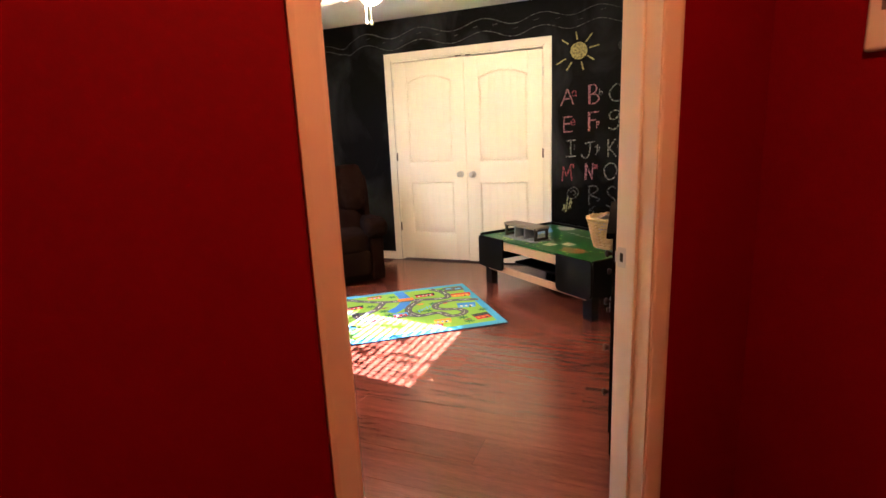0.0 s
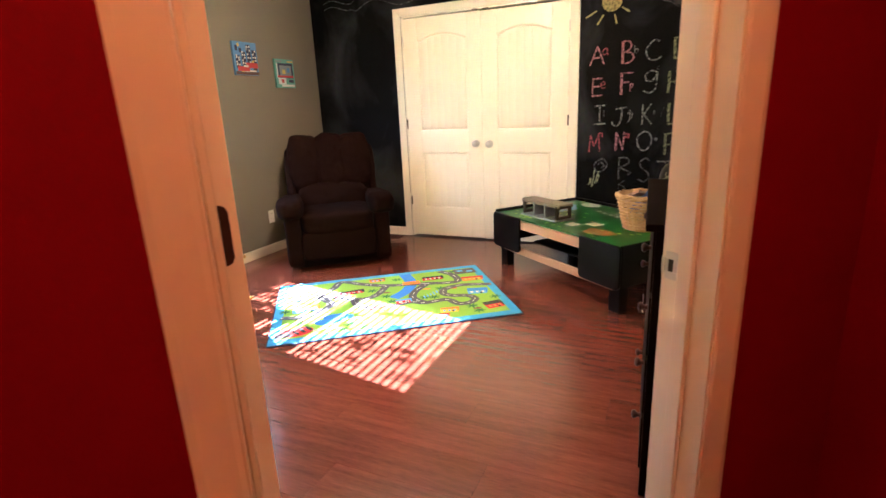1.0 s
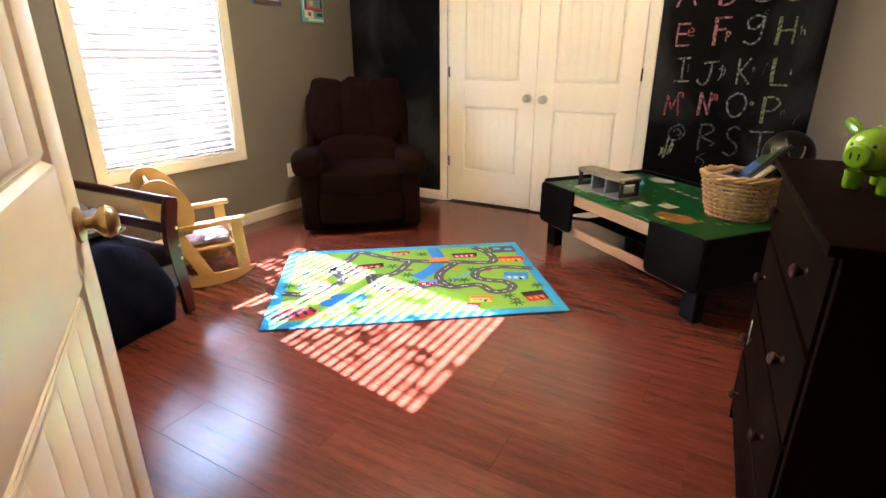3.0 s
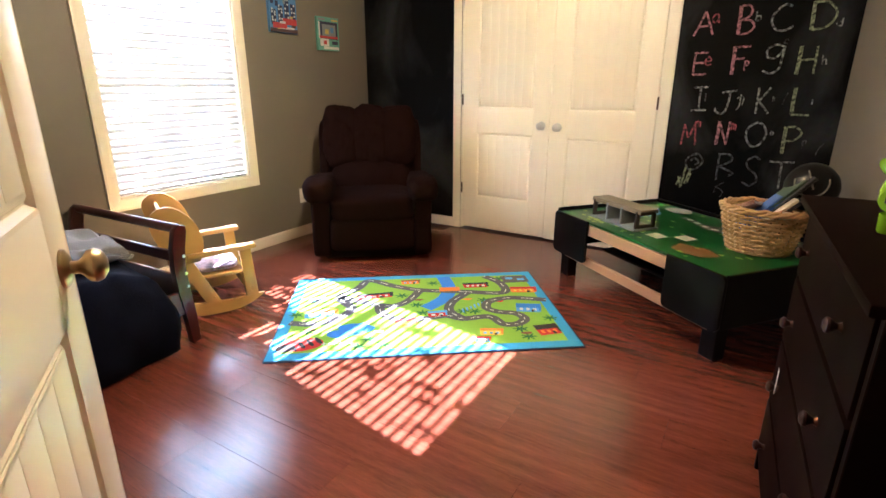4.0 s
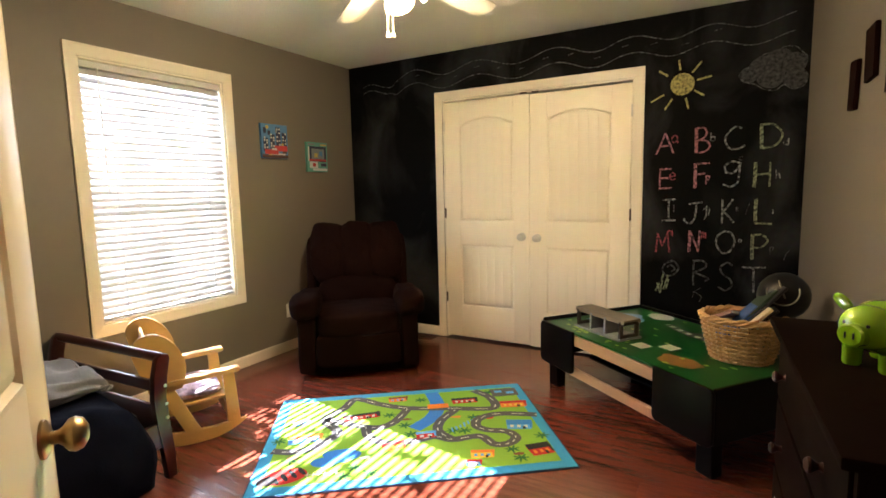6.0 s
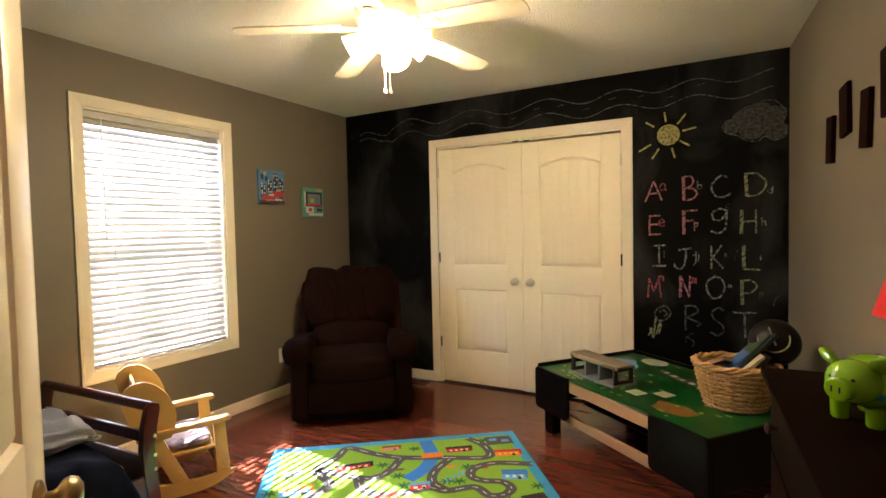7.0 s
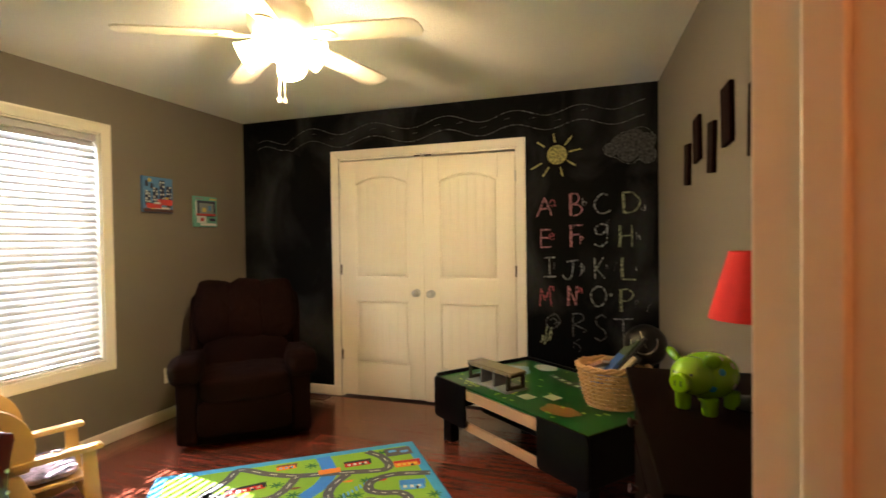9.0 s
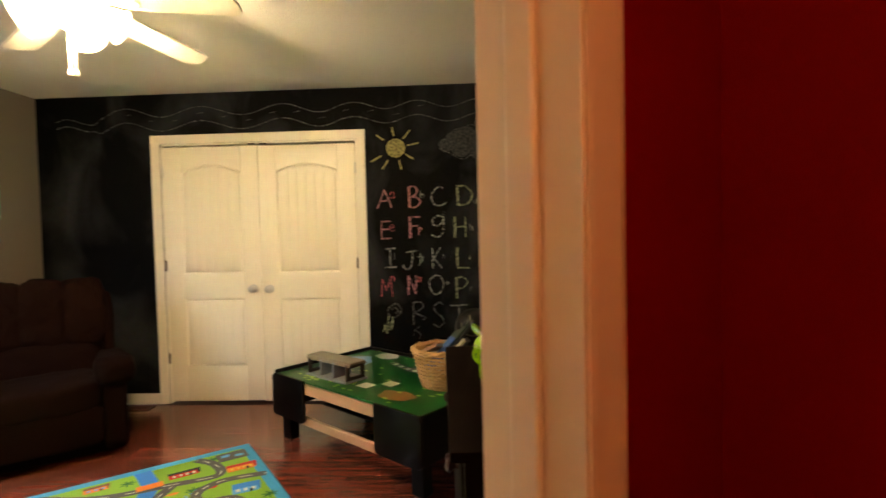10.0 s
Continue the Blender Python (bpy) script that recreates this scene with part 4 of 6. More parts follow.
def rug():
    L, W = 1.51, 1.045
    t = thing("play_rug", "green play rug printed with roads and houses, blue border", "rug", pose(-1.640, 1.980, 0, 0, 0, 37.2))
    rub = {n: mat("rug_" + n, c, 0.95, vary=0.14, scale=30, fine=0.5, bump=0.5, bump_scale=420) for n, c in dict(
        blue=(0.035, 0.30, 0.56), dark=(0.012, 0.03, 0.08), green=(0.21, 0.42, 0.030), road=(0.085, 0.085, 0.09), white=(0.6, 0.6, 0.55), water=(0.03, 0.20, 0.62),
        red=(0.50, 0.02, 0.015), orange=(0.75, 0.20, 0.02), yellow=(0.75, 0.5, 0.05), leaf=(0.02, 0.13, 0.03), black=(0.02, 0.018, 0.02), brown=(0.18, 0.07, 0.03), lime=(0.33, 0.50, 0.06), sky=(0.10, 0.35, 0.75)).items()}
    part("backing", box((L / 2, W / 2, 0.0035), (L, W, 0.007), 0.003), rub["dark"], t, "dark stitched edge")
    part("border", box((L / 2, W / 2, 0.0062), (L - 0.014, W - 0.014, 0.006), 0.0015), rub["blue"], t, "bright blue border")
    b = 0.055
    part("field", box((L / 2, W / 2, 0.0078), (L - 2 * b - 0.02, W - 2 * b - 0.02, 0.0046), 0.0006), rub["green"], t, "lime green printed field")
    X, Y = lambda u: b + 0.015 + u * (L - 2 * b - 0.03), lambda v: b + 0.015 + v * (W - 2 * b - 0.03)
    z = 0.0106
    P = lambda pts: [(X(u), Y(v), 0) for u, v in pts]
    river = bmesh.new()
    add_ribbon(river, spline(P([(0.623, 1.01), (0.636, 0.785), (0.596, 0.616), (0.516, 0.485)])), 0.085, z)
    part("river", river, rub["water"], t)
    pond = bmesh.new()
    add_blob(pond, (X(0.242), Y(0.247)), 0.085, 0.062, z, 24, 0.5, 2)
    add_blob(pond, (X(0.188), Y(0.192)), 0.070, 0.042, z + 0.0001, 20, 0.3, 5)
    part("pond", pond, rub["water"], t)
    first = [(-0.012, 0.356), (0.071, 0.327), (0.143, 0.368), (0.217, 0.515), (0.158, 0.704), (0.231, 0.856), (0.279, 0.991), (0.387, 0.876), (0.503, 0.783), (0.694, 0.725), (0.866, 0.685), (0.877, 0.851), (0.819, 0.994)]
    second = [(0.503, 0.77), (0.447, 0.608), (0.386, 0.541), (0.315, 0.569), (0.157, 0.716)]
    third = [(0.327, 0.556), (0.341, 0.428), (0.408, 0.336), (0.497, 0.333), (0.59, 0.365), (0.654, 0.314), (0.759, 0.326), (0.801, 0.221), (0.857, 0.217), (0.893, 0.278), (0.869, 0.356), (0.803, 0.39), (0.764, 0.455), (0.789, 0.55), (0.884, 0.593), (1.03, 0.538)]
    fourth = [(0.704, 0.699), (0.632, 0.567), (0.609, 0.434), (0.65, 0.322)]
    for r in (first, second, third, fourth):
        bm, ln = bmesh.new(), bmesh.new()
        line = spline(P(r), 10)
        add_ribbon(bm, line, 0.056, z + 0.0008)
        add_ribbon(ln, line, 0.006, z + 0.0014, 3)
        rd = part("printed_road", bm, rub["road"], t)
        tagged(part("road_dashes", ln, rub["white"], rd), kind="stuff")
    park = part("printed_car_park", box((X(0.955), Y(0.925), z), (0.165, 0.115, 0.0012)), rub["road"], t)
    for k in (-1, 1):
        part("printed_car", box((X(0.955) + 0.036 * k, Y(0.925) - 0.012 * k, z + 0.0010), (0.046, 0.030, 0.0010), 0.0), rub["sky"], park)

    def house(u, v, w, h, body, roof, ang=0, wins="white", tall=0.42):
        """A printed house seen from its front and a little from above."""
        m = pose(X(u), Y(v), z + 0.0006, 0, 0, ang)
        o = part("printed_house", box((0, 0, 0), (w, h, 0.001)), rub[body], t, m=m)
        bm = bmesh.new()
        add_box(bm, (0.006, h * 0.5, 0.0008), (w * 1.08, h * tall, 0.001))
        add_box(bm, (w * 0.5, h * 0.1, 0.0007), (w * 0.10, h * 0.8, 0.001))
        part("printed_roof", bm, rub[roof], o)
        n = max(2, int(w / 0.035))
        bm = bmesh.new()
        for k in range(n):
            add_box(bm, (w * ((k + 0.5) / n - 0.5) * 0.86, -h * 0.10, 0.0009), (w * 0.42 / n, h * 0.34, 0.001))
        part("printed_windows", bm, rub[wins], o)
        part("printed_door", box((w * 0.2, -h * 0.32, 0.0012), (w * 0.12, h * 0.34, 0.001)), rub["black"], o)

    house(0.955, 0.115, 0.115, 0.085, "red", "black", 8, "orange", 0.6)
    house(0.930, 0.415, 0.130, 0.080, "sky", "water", -10, "white", 0.7)
    house(0.960, 0.715, 0.150, 0.070, "orange", "red", -4, "yellow")
    house(0.758, 0.828, 0.150, 0.062, "red", "black", 0, "white")
    house(0.465, 0.930, 0.110, 0.055, "orange", "brown", 2, "sky")
    house(0.306, 0.704, 0.200, 0.060, "red", "black", 8, "white")
    house(0.096, 0.459, 0.165, 0.070, "sky", "orange", 6, "white")
    house(0.557, 0.390, 0.100, 0.060, "red", "sky", 3, "white")
    house(0.430, 0.290, 0.110, 0.055, "orange", "red", 12, "yellow")
    house(0.741, 0.124, 0.110, 0.060, "yellow", "orange", -6, "sky")
    house(0.066, 0.672, 0.090, 0.050, "road", "white", 20, "sky")
    house(0.700, 0.044, 0.070, 0.045, "sky", "red", -6, "white")
    bug = bmesh.new()
    add_blob(bug, (X(0.060), Y(0.085)), 0.105, 0.066, z, 26, 0, 0, 0.2)
    lady = part("printed_ladybird", bug, rub["red"], t)
    bm = bmesh.new()
    add_blob(bm, (X(0.060) - 0.070, Y(0.085) - 0.030), 0.046, 0.040, z + 0.0006, 16, 0, 0, 0.2)
    for k in range(4):
        add_blob(bm, (X(0.035 + 0.027 * k), Y(0.055 + 0.022 * k)), 0.012, 0.040, z + 0.0007 + 0.0001 * k, 14, 0, 0, 0.5)
    part("printed_spots", bm, rub["black"], lady)
    part("printed_bridge", box((X(0.636), Y(0.775), z + 0.002), (0.125, 0.060, 0.0008)), rub["orange"], t)
    plants = [(0.568, 0.897), (0.883, 0.942), (0.424, 0.698), (0.482, 0.54), (0.001, 0.462), (0.294, 0.111), (0.345, 0.044), (0.257, 0.036), (0.871, 0.056), (0.994, 0.274), (0.711, 0.41), (0.856, 0.152), (0.065, 0.235), (0.665, 0.421), (0.767, 0.576), (0.501, 0.421)]
    for k, (u, v) in enumerate(plants):
        bm = bmesh.new()
        for j in range(7):
            a = 2 * math.pi * j / 7 + k
            add_blob(bm, (X(u) + 0.020 * math.cos(a), Y(v) + 0.016 * math.sin(a)), 0.024, 0.006, z + 0.0001 + 0.00005 * j, 8, 0, 0, a)
        part("printed_bush", bm, rub["leaf"], t)
    reeds = bmesh.new()
    for k in range(7):
        add_box(reeds, (X(0.665 + 0.018 * k), Y(0.43 + 0.02 * k), z), (0.010, 0.050 - 0.01 * (k % 3), 0.0008), 0, None)
    part("printed_reeds", reeds, rub["sky"], t)
    for k, (u, v, c) in enumerate(((0.20, 0.62, "white"), (0.36, 0.40, "white"), (0.49, 0.62, "brown"), (0.83, 0.55, "red"), (0.33, 0.20, "white"), (0.07, 0.26, "brown"), (0.70, 0.60, "orange"), (0.87, 0.10, "brown"))):
        bm = bmesh.new()
        add_blob(bm, (X(u), Y(v)), 0.030, 0.013, z + 0.0003, 14, 0.6, k)
        part("printed_mark", bm, rub[c], t)
    bm = bmesh.new()
    for k in range(6):
        add_box(bm, (X(0.185) + 0.026 * (k - 2.5), Y(0.08), z), (0.006, 0.030, 0.0008))
    add_box(bm, (X(0.185), Y(0.08), z + 0.0002), (0.15, 0.005, 0.0008))
    part("printed_fence", bm, rub["white"], t)


rug()


def train_table():
    ang = 141.6
    t = thing("train_table", "dark wooden train table with green printed play board", "play table", sized(pose(0.101, 3.013, 0, 0, 0, ang), 1.016, 1.039, 1.063))
    # local x along the front from the near corner, y negative towards the back
    L, W, H0 = 1.298, 0.775, 0.40
    def bx(name, c, s, material, label="", bev=0.004):
        return part(name, box((c[0], -c[1], c[2]), s, bev), material, t, label)
    for x in (0.075, L - 0.075):
        for y in (0.06, W - 0.06):
            bx("leg", (x, y, 0.19), (0.085, 0.065, 0.38), M_BLACKWOOD)
    r = 0.03
    w, z0, z1 = 0.335, 0.155, 0.405
    poly = [(0, z1), (0, z0 + r)] + [(r - r * math.cos(a), z0 + r - r * math.sin(a)) for a in (0.4, 0.8, 1.2)] + [(r, z0), (w - r, z0)] + [(w - r + r * math.sin(a), z0 + r - r * math.cos(a)) for a in (0.4, 0.8, 1.2)] + [(w, z0 + r), (w, z1 - r)] + [(w - r + r * math.cos(a), z1 - r + r * math.sin(a)) for a in (0.4, 0.8, 1.2)] + [(w - r, z1)]
    for x in (0.0, L - w):
        p = poly if x else [(w - a, b) for a, b in poly]
        part("corner_panel", prism(p, 0.018, Matrix.Translation((x, 0.010, 0)), 0.003), M_BLACKWOOD, t, "black-brown rounded corner panel")
        part("corner_panel", prism(p, 0.018, Matrix.Translation((x, -W - 0.010, 0)), 0.003), M_BLACKWOOD, t)
    bx("end_panel", (0.009, W / 2, 0.285), (0.018, W, 0.24), M_BLACKWOOD)
    bx("end_panel", (L - 0.009, W / 2, 0.285), (0.018, W, 0.24), M_BLACKWOOD)
    bx("top_rail", (L / 2, 0.012, 0.352), (L - 0.64, 0.022, 0.062), M_MAPLE, "pale maple rail")
    bx("top_rail", (L / 2, W - 0.012, 0.352), (L - 0.64, 0.022, 0.062), M_MAPLE, "pale maple rail")
    bx("bottom_rail", (L / 2, 0.03, 0.155), (L - 0.17, 0.022, 0.05), M_MAPLE, "pale maple rail")
    bx("bottom_rail", (L / 2, W - 0.03, 0.155), (L - 0.17, 0.022, 0.05), M_MAPLE, "pale maple rail")
    bx("shelf", (L / 2, W / 2 + 0.12, 0.142), (L - 0.18, W - 0.34, 0.014), M_BLACKWOOD)
    bx("play_board", (L / 2, W / 2, 0.392), (L - 0.038, W - 0.004, 0.014), M_GREEN, "glossy green printed play board")
    bx("rim", (L / 2, W + 0.004, 0.405), (L, 0.012, 0.03), M_BLACKWOOD)
    bx("rim", (L - 0.006, W / 2, 0.405), (0.012, W, 0.026), M_BLACKWOOD)
    zt = 0.4005
    prt = {n: mat("board_" + n, c, 0.32, vary=0.2, scale=25, coat=0.2) for n, c in dict(brown=(0.22, 0.10, 0.03), card=(0.52, 0.47, 0.38), lime=(0.32, 0.42, 0.06), road=(0.06, 0.055, 0.06), blue=(0.09, 0.24, 0.50), pale=(0.50, 0.50, 0.46)).items()}
    def flat(name, draw, material):
        bm = bmesh.new()
        draw(bm)
        for v in bm.verts:
            v.co.y = -v.co.y
        part(name, bm, material, t)
    flat("printed_mound", lambda b: add_blob(b, (0.345, 0.150), 0.12, 0.07, zt, 28, 0.45, 3), prt["brown"])
    for x, y, w in ((0.61, 0.168, 0.085), (0.517, 0.272, 0.085)):
        part("printed_card", box((x, -y, zt), (w, 0.075, 0.0015), 0, None), prt["card"], t)
    def tracks(b):
        for pts in ([(0.86, 0.60), (0.66, 0.55), (0.45, 0.53), (0.30, 0.47), (0.12, 0.40)], [(0.30, 0.47), (0.22, 0.62), (0.20, 0.80)], [(0.66, 0.55), (0.55, 0.65), (0.40, 0.68)]):
            add_ribbon(b, spline([(x, y, 0) for x, y in pts]), 0.055, zt)
    flat("printed_track", tracks, prt["road"])
    def ties(b):
        for pts in ([(0.86, 0.60), (0.66, 0.55), (0.45, 0.53), (0.30, 0.47), (0.12, 0.40)],):
            add_ribbon(b, spline([(x, y, 0) for x, y in pts], 12), 0.03, zt + 0.0008, 2)
    flat("printed_ties", ties, prt["pale"])
    flat("printed_water", lambda b: add_blob(b, (1.10, 0.42), 0.14, 0.20, zt, 24, 0.3, 7), prt["blue"])
    flat("printed_shore", lambda b: add_blob(b, (1.02, 0.70), 0.09, 0.07, zt + 0.0004, 22, 0.2, 9), prt["pale"])
    random.seed(9)
    for k in range(46):
        x, y, r = 0.06 + random.random() * 1.12, 0.04 + random.random() * 0.72, 0.012 + 0.012 * random.random()
        flat("printed_bush", lambda b: add_blob(b, (x, y), r, 0.010, zt + 0.0012, 9, 0.4, k), prt["lime"])
    for k in range(26):
        x, y = 1.0 + random.gauss(0, 0.07), 0.12 + random.gauss(0, 0.05)
        flat("printed_bush", lambda b: add_blob(b, (x, y), 0.018, 0.012, zt + 0.0013 + 0.00002 * k, 9, 0.4, k), prt["lime"])


train_table()


def toy_shed():
    grey = mat("grey_toy_roof", (0.17, 0.14, 0.10), 0.6, vary=0.25, scale=30)
    base = mat("grey_toy_base", (0.16, 0.18, 0.21), 0.5, vary=0.2, scale=30)
    dark = mat("brown_toy_post", (0.025, 0.016, 0.012), 0.5, vary=0.2, scale=30)
    t = thing("toy_train_shed", "grey and brown wooden toy train shed on the board", "toy", pose(-0.503, 3.725, 0.4255, 0, 0, 143) @ Matrix.Scale(1.04, 4))
    L, W, Hh = 0.375, 0.135, 0.105
    part("base", box((0, 0, 0.006), (L, W + 0.03, 0.012), 0.002), base, t)
    for k in range(4):
        x = -L / 2 + 0.012 + k * (L - 0.024) / 3
        bm = bmesh.new()
        for y in (-W / 2 + 0.012, W / 2 - 0.012):
            add_box(bm, (x, y, 0.012 + Hh / 2 - 0.006), (0.014, 0.024, Hh - 0.012), 0.002)
        add_box(bm, (x, 0, Hh - 0.012), (0.014, W - 0.046, 0.022), 0.002)
        if k in (0, 3):
            add_box(bm, (x, 0, 0.022), (0.014, W - 0.046, 0.02), 0.002)
        else:
            add_box(bm, (x, 0, 0.05), (0.010, W - 0.046, 0.076), 0.002)
        part("arch", bm, dark if k in (0, 3) else base, t)
    part("roof", box((0, 0, Hh + 0.006), (L + 0.03, W * 0.86, 0.014), 0.003), grey, t)
    for y in (-0.5, 0.5):
        part("eave", box((0, y * W * 0.86, Hh - 0.004), (L + 0.026, 0.008, 0.016), 0.002), grey, t)


toy_shed()


def basket():
    t = thing("wicker_basket", "natural wicker basket of books on the play table", "basket", pose(0.192, 3.520, 0.4262, 0, 0, -8) @ Matrix.Scale(1.05, 4))
    r0, r1, h, n = 0.106, 0.155, 0.212, 24
    rad = lambda z: r0 + (r1 - r0) * (z / h) ** 0.8
    sq = 1.12
    bm = bmesh.new()
    add_lathe(bm, [(0, 0.004), (r0 - 0.01, 0.004), (r0 - 0.004, 0.010), (0, 0.012)], 28)
    part("bottom", bm, M_WICKER, t)
    bm = bmesh.new()
    for k in range(n):
        a = 2 * math.pi * k / n
        add_tube(bm, [(sq * rad(z) * math.cos(a), rad(z) * math.sin(a), z) for z in (0.004, 0.07, 0.14, h)], 0.0032, 5)
    tagged(part("stakes", bm, M_WICKER, t), kind="stuff")
    rows = 18
    for j in range(rows):
        z = 0.010 + j * (h - 0.030) / (rows - 1)
        pts = []
        for k in range(n * 2):
            a = math.pi * k / n
            r = rad(z) + 0.0105 * math.cos(n * a + math.pi * (j % 2)) * (1 if k % 2 == 0 else 0)
            pts.append((sq * r * math.cos(a), r * math.sin(a), z + 0.0012 * math.sin(3 * a + j)))
        part("weave", tube(pts, 0.0046, 5, True), M_WICKER, t)
    for s, zz in ((0, 0), (1, 0.003), (2, -0.003)):
        pts = [(sq * (r1 + 0.002 + 0.008 * math.cos(9 * a + 2.1 * s)) * math.cos(a), (r1 + 0.002 + 0.008 * math.cos(9 * a + 2.1 * s)) * math.sin(a), h - 0.006 + zz + 0.008 * math.sin(9 * a + 2.1 * s)) for a in [2 * math.pi * k / 90 for k in range(90)]]
        part("rim_strand", tube(pts, 0.0078, 6, True), M_WICKER, t)
    for s in (-1, 1):
        part("foot_ring", tube([(sq * (r0 + 0.004) * math.cos(a), (r0 + 0.004) * math.sin(a), 0.008 + 0.003 * s) for a in [2 * math.pi * k / 40 for k in range(40)]], 0.005, 5, True), M_WICKER, t)


basket()


def book(m, s, col, label, tilt_cover=True):
    t = thing("book", label, "book", m, "books in the basket")
    c = mat("book_cover", col, 0.35, vary=0.12, scale=20)
    pg = mat("book_pages", (0.55, 0.50, 0.40), 0.9, vary=0.1, scale=200, stretch=(1, 1, 8))
    w, d, h = s
    part("page_block", box((0, 0, 0), (w - 0.006, d - 0.004, h - 0.006)), pg, t)
    for y in (-1, 1):
        part("cover", box((0, y * (d / 2 - 0.001), 0), (w, 0.0025, h), 0.0008), c, t)
    part("spine", box((-w / 2 + 0.001, 0, 0), (0.0025, d - 0.0052, h), 0.0008), c, t)


BK = pose(0.172, 3.515, 0.4580, 0, 0, 4) @ Matrix.Scale(1.05, 4)
book(BK @ pose(0.045, -0.005, 0.205, 43, 0, 104), (0.09, 0.012, 0.29), (0.030, 0.055, 0.028), "dark green picture book leaning in the basket")
book(BK @ pose(0.070, 0.015, 0.210, 41, 0, 100), (0.15, 0.014, 0.31), (0.010, 0.010, 0.012), "black picture book leaning in the basket")
book(BK @ pose(0.018, -0.020, 0.170, 44, 0, 106), (0.075, 0.016, 0.235), (0.02, 0.07, 0.28), "blue picture book leaning in the basket")
book(BK @ pose(-0.008, -0.030, 0.160, 46, 0, 108), (0.07, 0.010, 0.215), (0.03, 0.10, 0.34), "bright blue picture book leaning in the basket")
book(BK @ pose(0.040, -0.055, 0.160, 45, 0, 103), (0.11, 0.012, 0.215), (0.48, 0.42, 0.30), "cream picture book leaning in the basket")
book(BK @ pose(0.072, -0.040, 0.165, 47, 0, 98), (0.11, 0.010, 0.20), (0.012, 0.012, 0.014), "thin black picture book leaning in the basket")
book(BK @ pose(-0.062, 0.005, 0.165, 62, 14, 60), (0.12, 0.018, 0.14), (0.36, 0.19, 0.13), "pinkish-brown picture book lying in the basket")
book(BK @ pose(0.098, -0.075, 0.158, 66, 10, 20), (0.11, 0.014, 0.11), (0.30, 0.10, 0.03), "orange-brown picture book lying in the basket")
book(BK @ pose(-0.020, 0.070, 0.140, 75, 0, 10), (0.15, 0.02, 0.16), (0.25, 0.22, 0.18), "pale picture book lying in the basket")
book(BK @ pose(0.085, -0.015, 0.130, 70, 0, 15), (0.12, 0.012, 0.14), (0.10, 0.24, 0.05), "green picture book lying in the basket")


def ball():
    t = thing("play_ball", "black rubber ball with pale seam lines on top of the basket", "ball", pose(0.362, 3.610, 0.742) @ Matrix.Scale(1.05, 4))
    R = 0.108
    part("ball_skin", lathe([(R * math.sin(math.pi * k / 24), -R * math.cos(math.pi * k / 24)) for k in range(25)], 36), M_BLACK, t)
    face = pose(0, 0, 0, 68, 0, -6)
    for pts in ([(math.sin(0.62) * math.cos(a), math.sin(0.62) * math.sin(a), math.cos(0.62)) for a in [math.pi * (0.95 + 1.15 * k / 20) for k in range(21)]],
                [(-0.20 + 0.30 * k / 8, 0.52 - 0.85 * k / 8, 1) for k in range(9)]):
        line = [face @ (Vector(p).normalized() * (R + 0.0005)) for p in pts]
        part("seam_line", tube(line, 0.0040, 6), M_CHALKLINE, t)


ball()


def dresser():
    ang = 2.8
    t = thing("dresser", "dark espresso wooden chest of four drawers with round knobs", "dresser", pose(0.312, 1.565, 0, 0, 0, ang))
    # local y along the front from the near end, x towards the wall
    D, W, Hh = 0.35, 0.83, 0.882
    part("side", box((D / 2, 0.011, Hh / 2), (D, 0.022, Hh), 0.002), M_ESPRESSO, t)
    part("side", box((D / 2, W - 0.011, Hh / 2), (D, 0.022, Hh), 0.002), M_ESPRESSO, t)
    part("back", box((D - 0.006, W / 2, Hh / 2), (0.008, W - 0.046, Hh - 0.02)), M_ESPRESSO, t)
    part("plinth", box((0.035, W / 2, 0.03), (0.02, W - 0.046, 0.06), 0.002), M_ESPRESSO, t)
    part("top", box((D / 2 - 0.008, W / 2, Hh + 0.011), (D + 0.04, W + 0.05, 0.022), 0.006, seg=2), M_ESPRESSO, t)
    for z in (0.075, 0.277, 0.478, 0.680, 0.875):
        part("rail", box((0.022, W / 2, z), (0.03, W - 0.046, 0.012)), M_ESPRESSO, t)
    for k in range(4):
        z = 0.177 + 0.201 * k
        dr = part("drawer", box((0.004, W / 2, z), (0.020, W - 0.052, 0.186), 0.004, seg=2), M_ESPRESSO, t)
        for y in (0.19, 0.675):
            kb = part("drawer_knob", lathe([(0, 0.030), (0.009, 0.029), (0.015, 0.024), (0.0155, 0.019), (0.009, 0.012), (0.0065, 0.006), (0.010, 0.0)], 16), M_BRONZE, dr, "dark round knob", pose(-0.0065, y, z, 0, -90, 0))


dresser()
# a paper tag that sticks out of a far drawer
solid("paper_tag", prism([(-0.012, 0), (0.010, 0), (0.002, -0.075), (-0.006, -0.075)], 0.0015, bevel=0.0), M_WHITE, "white paper tag hanging from a drawer", "paper tag", m=pose(0.262, 2.200, 0.455, 0, 0, 91))


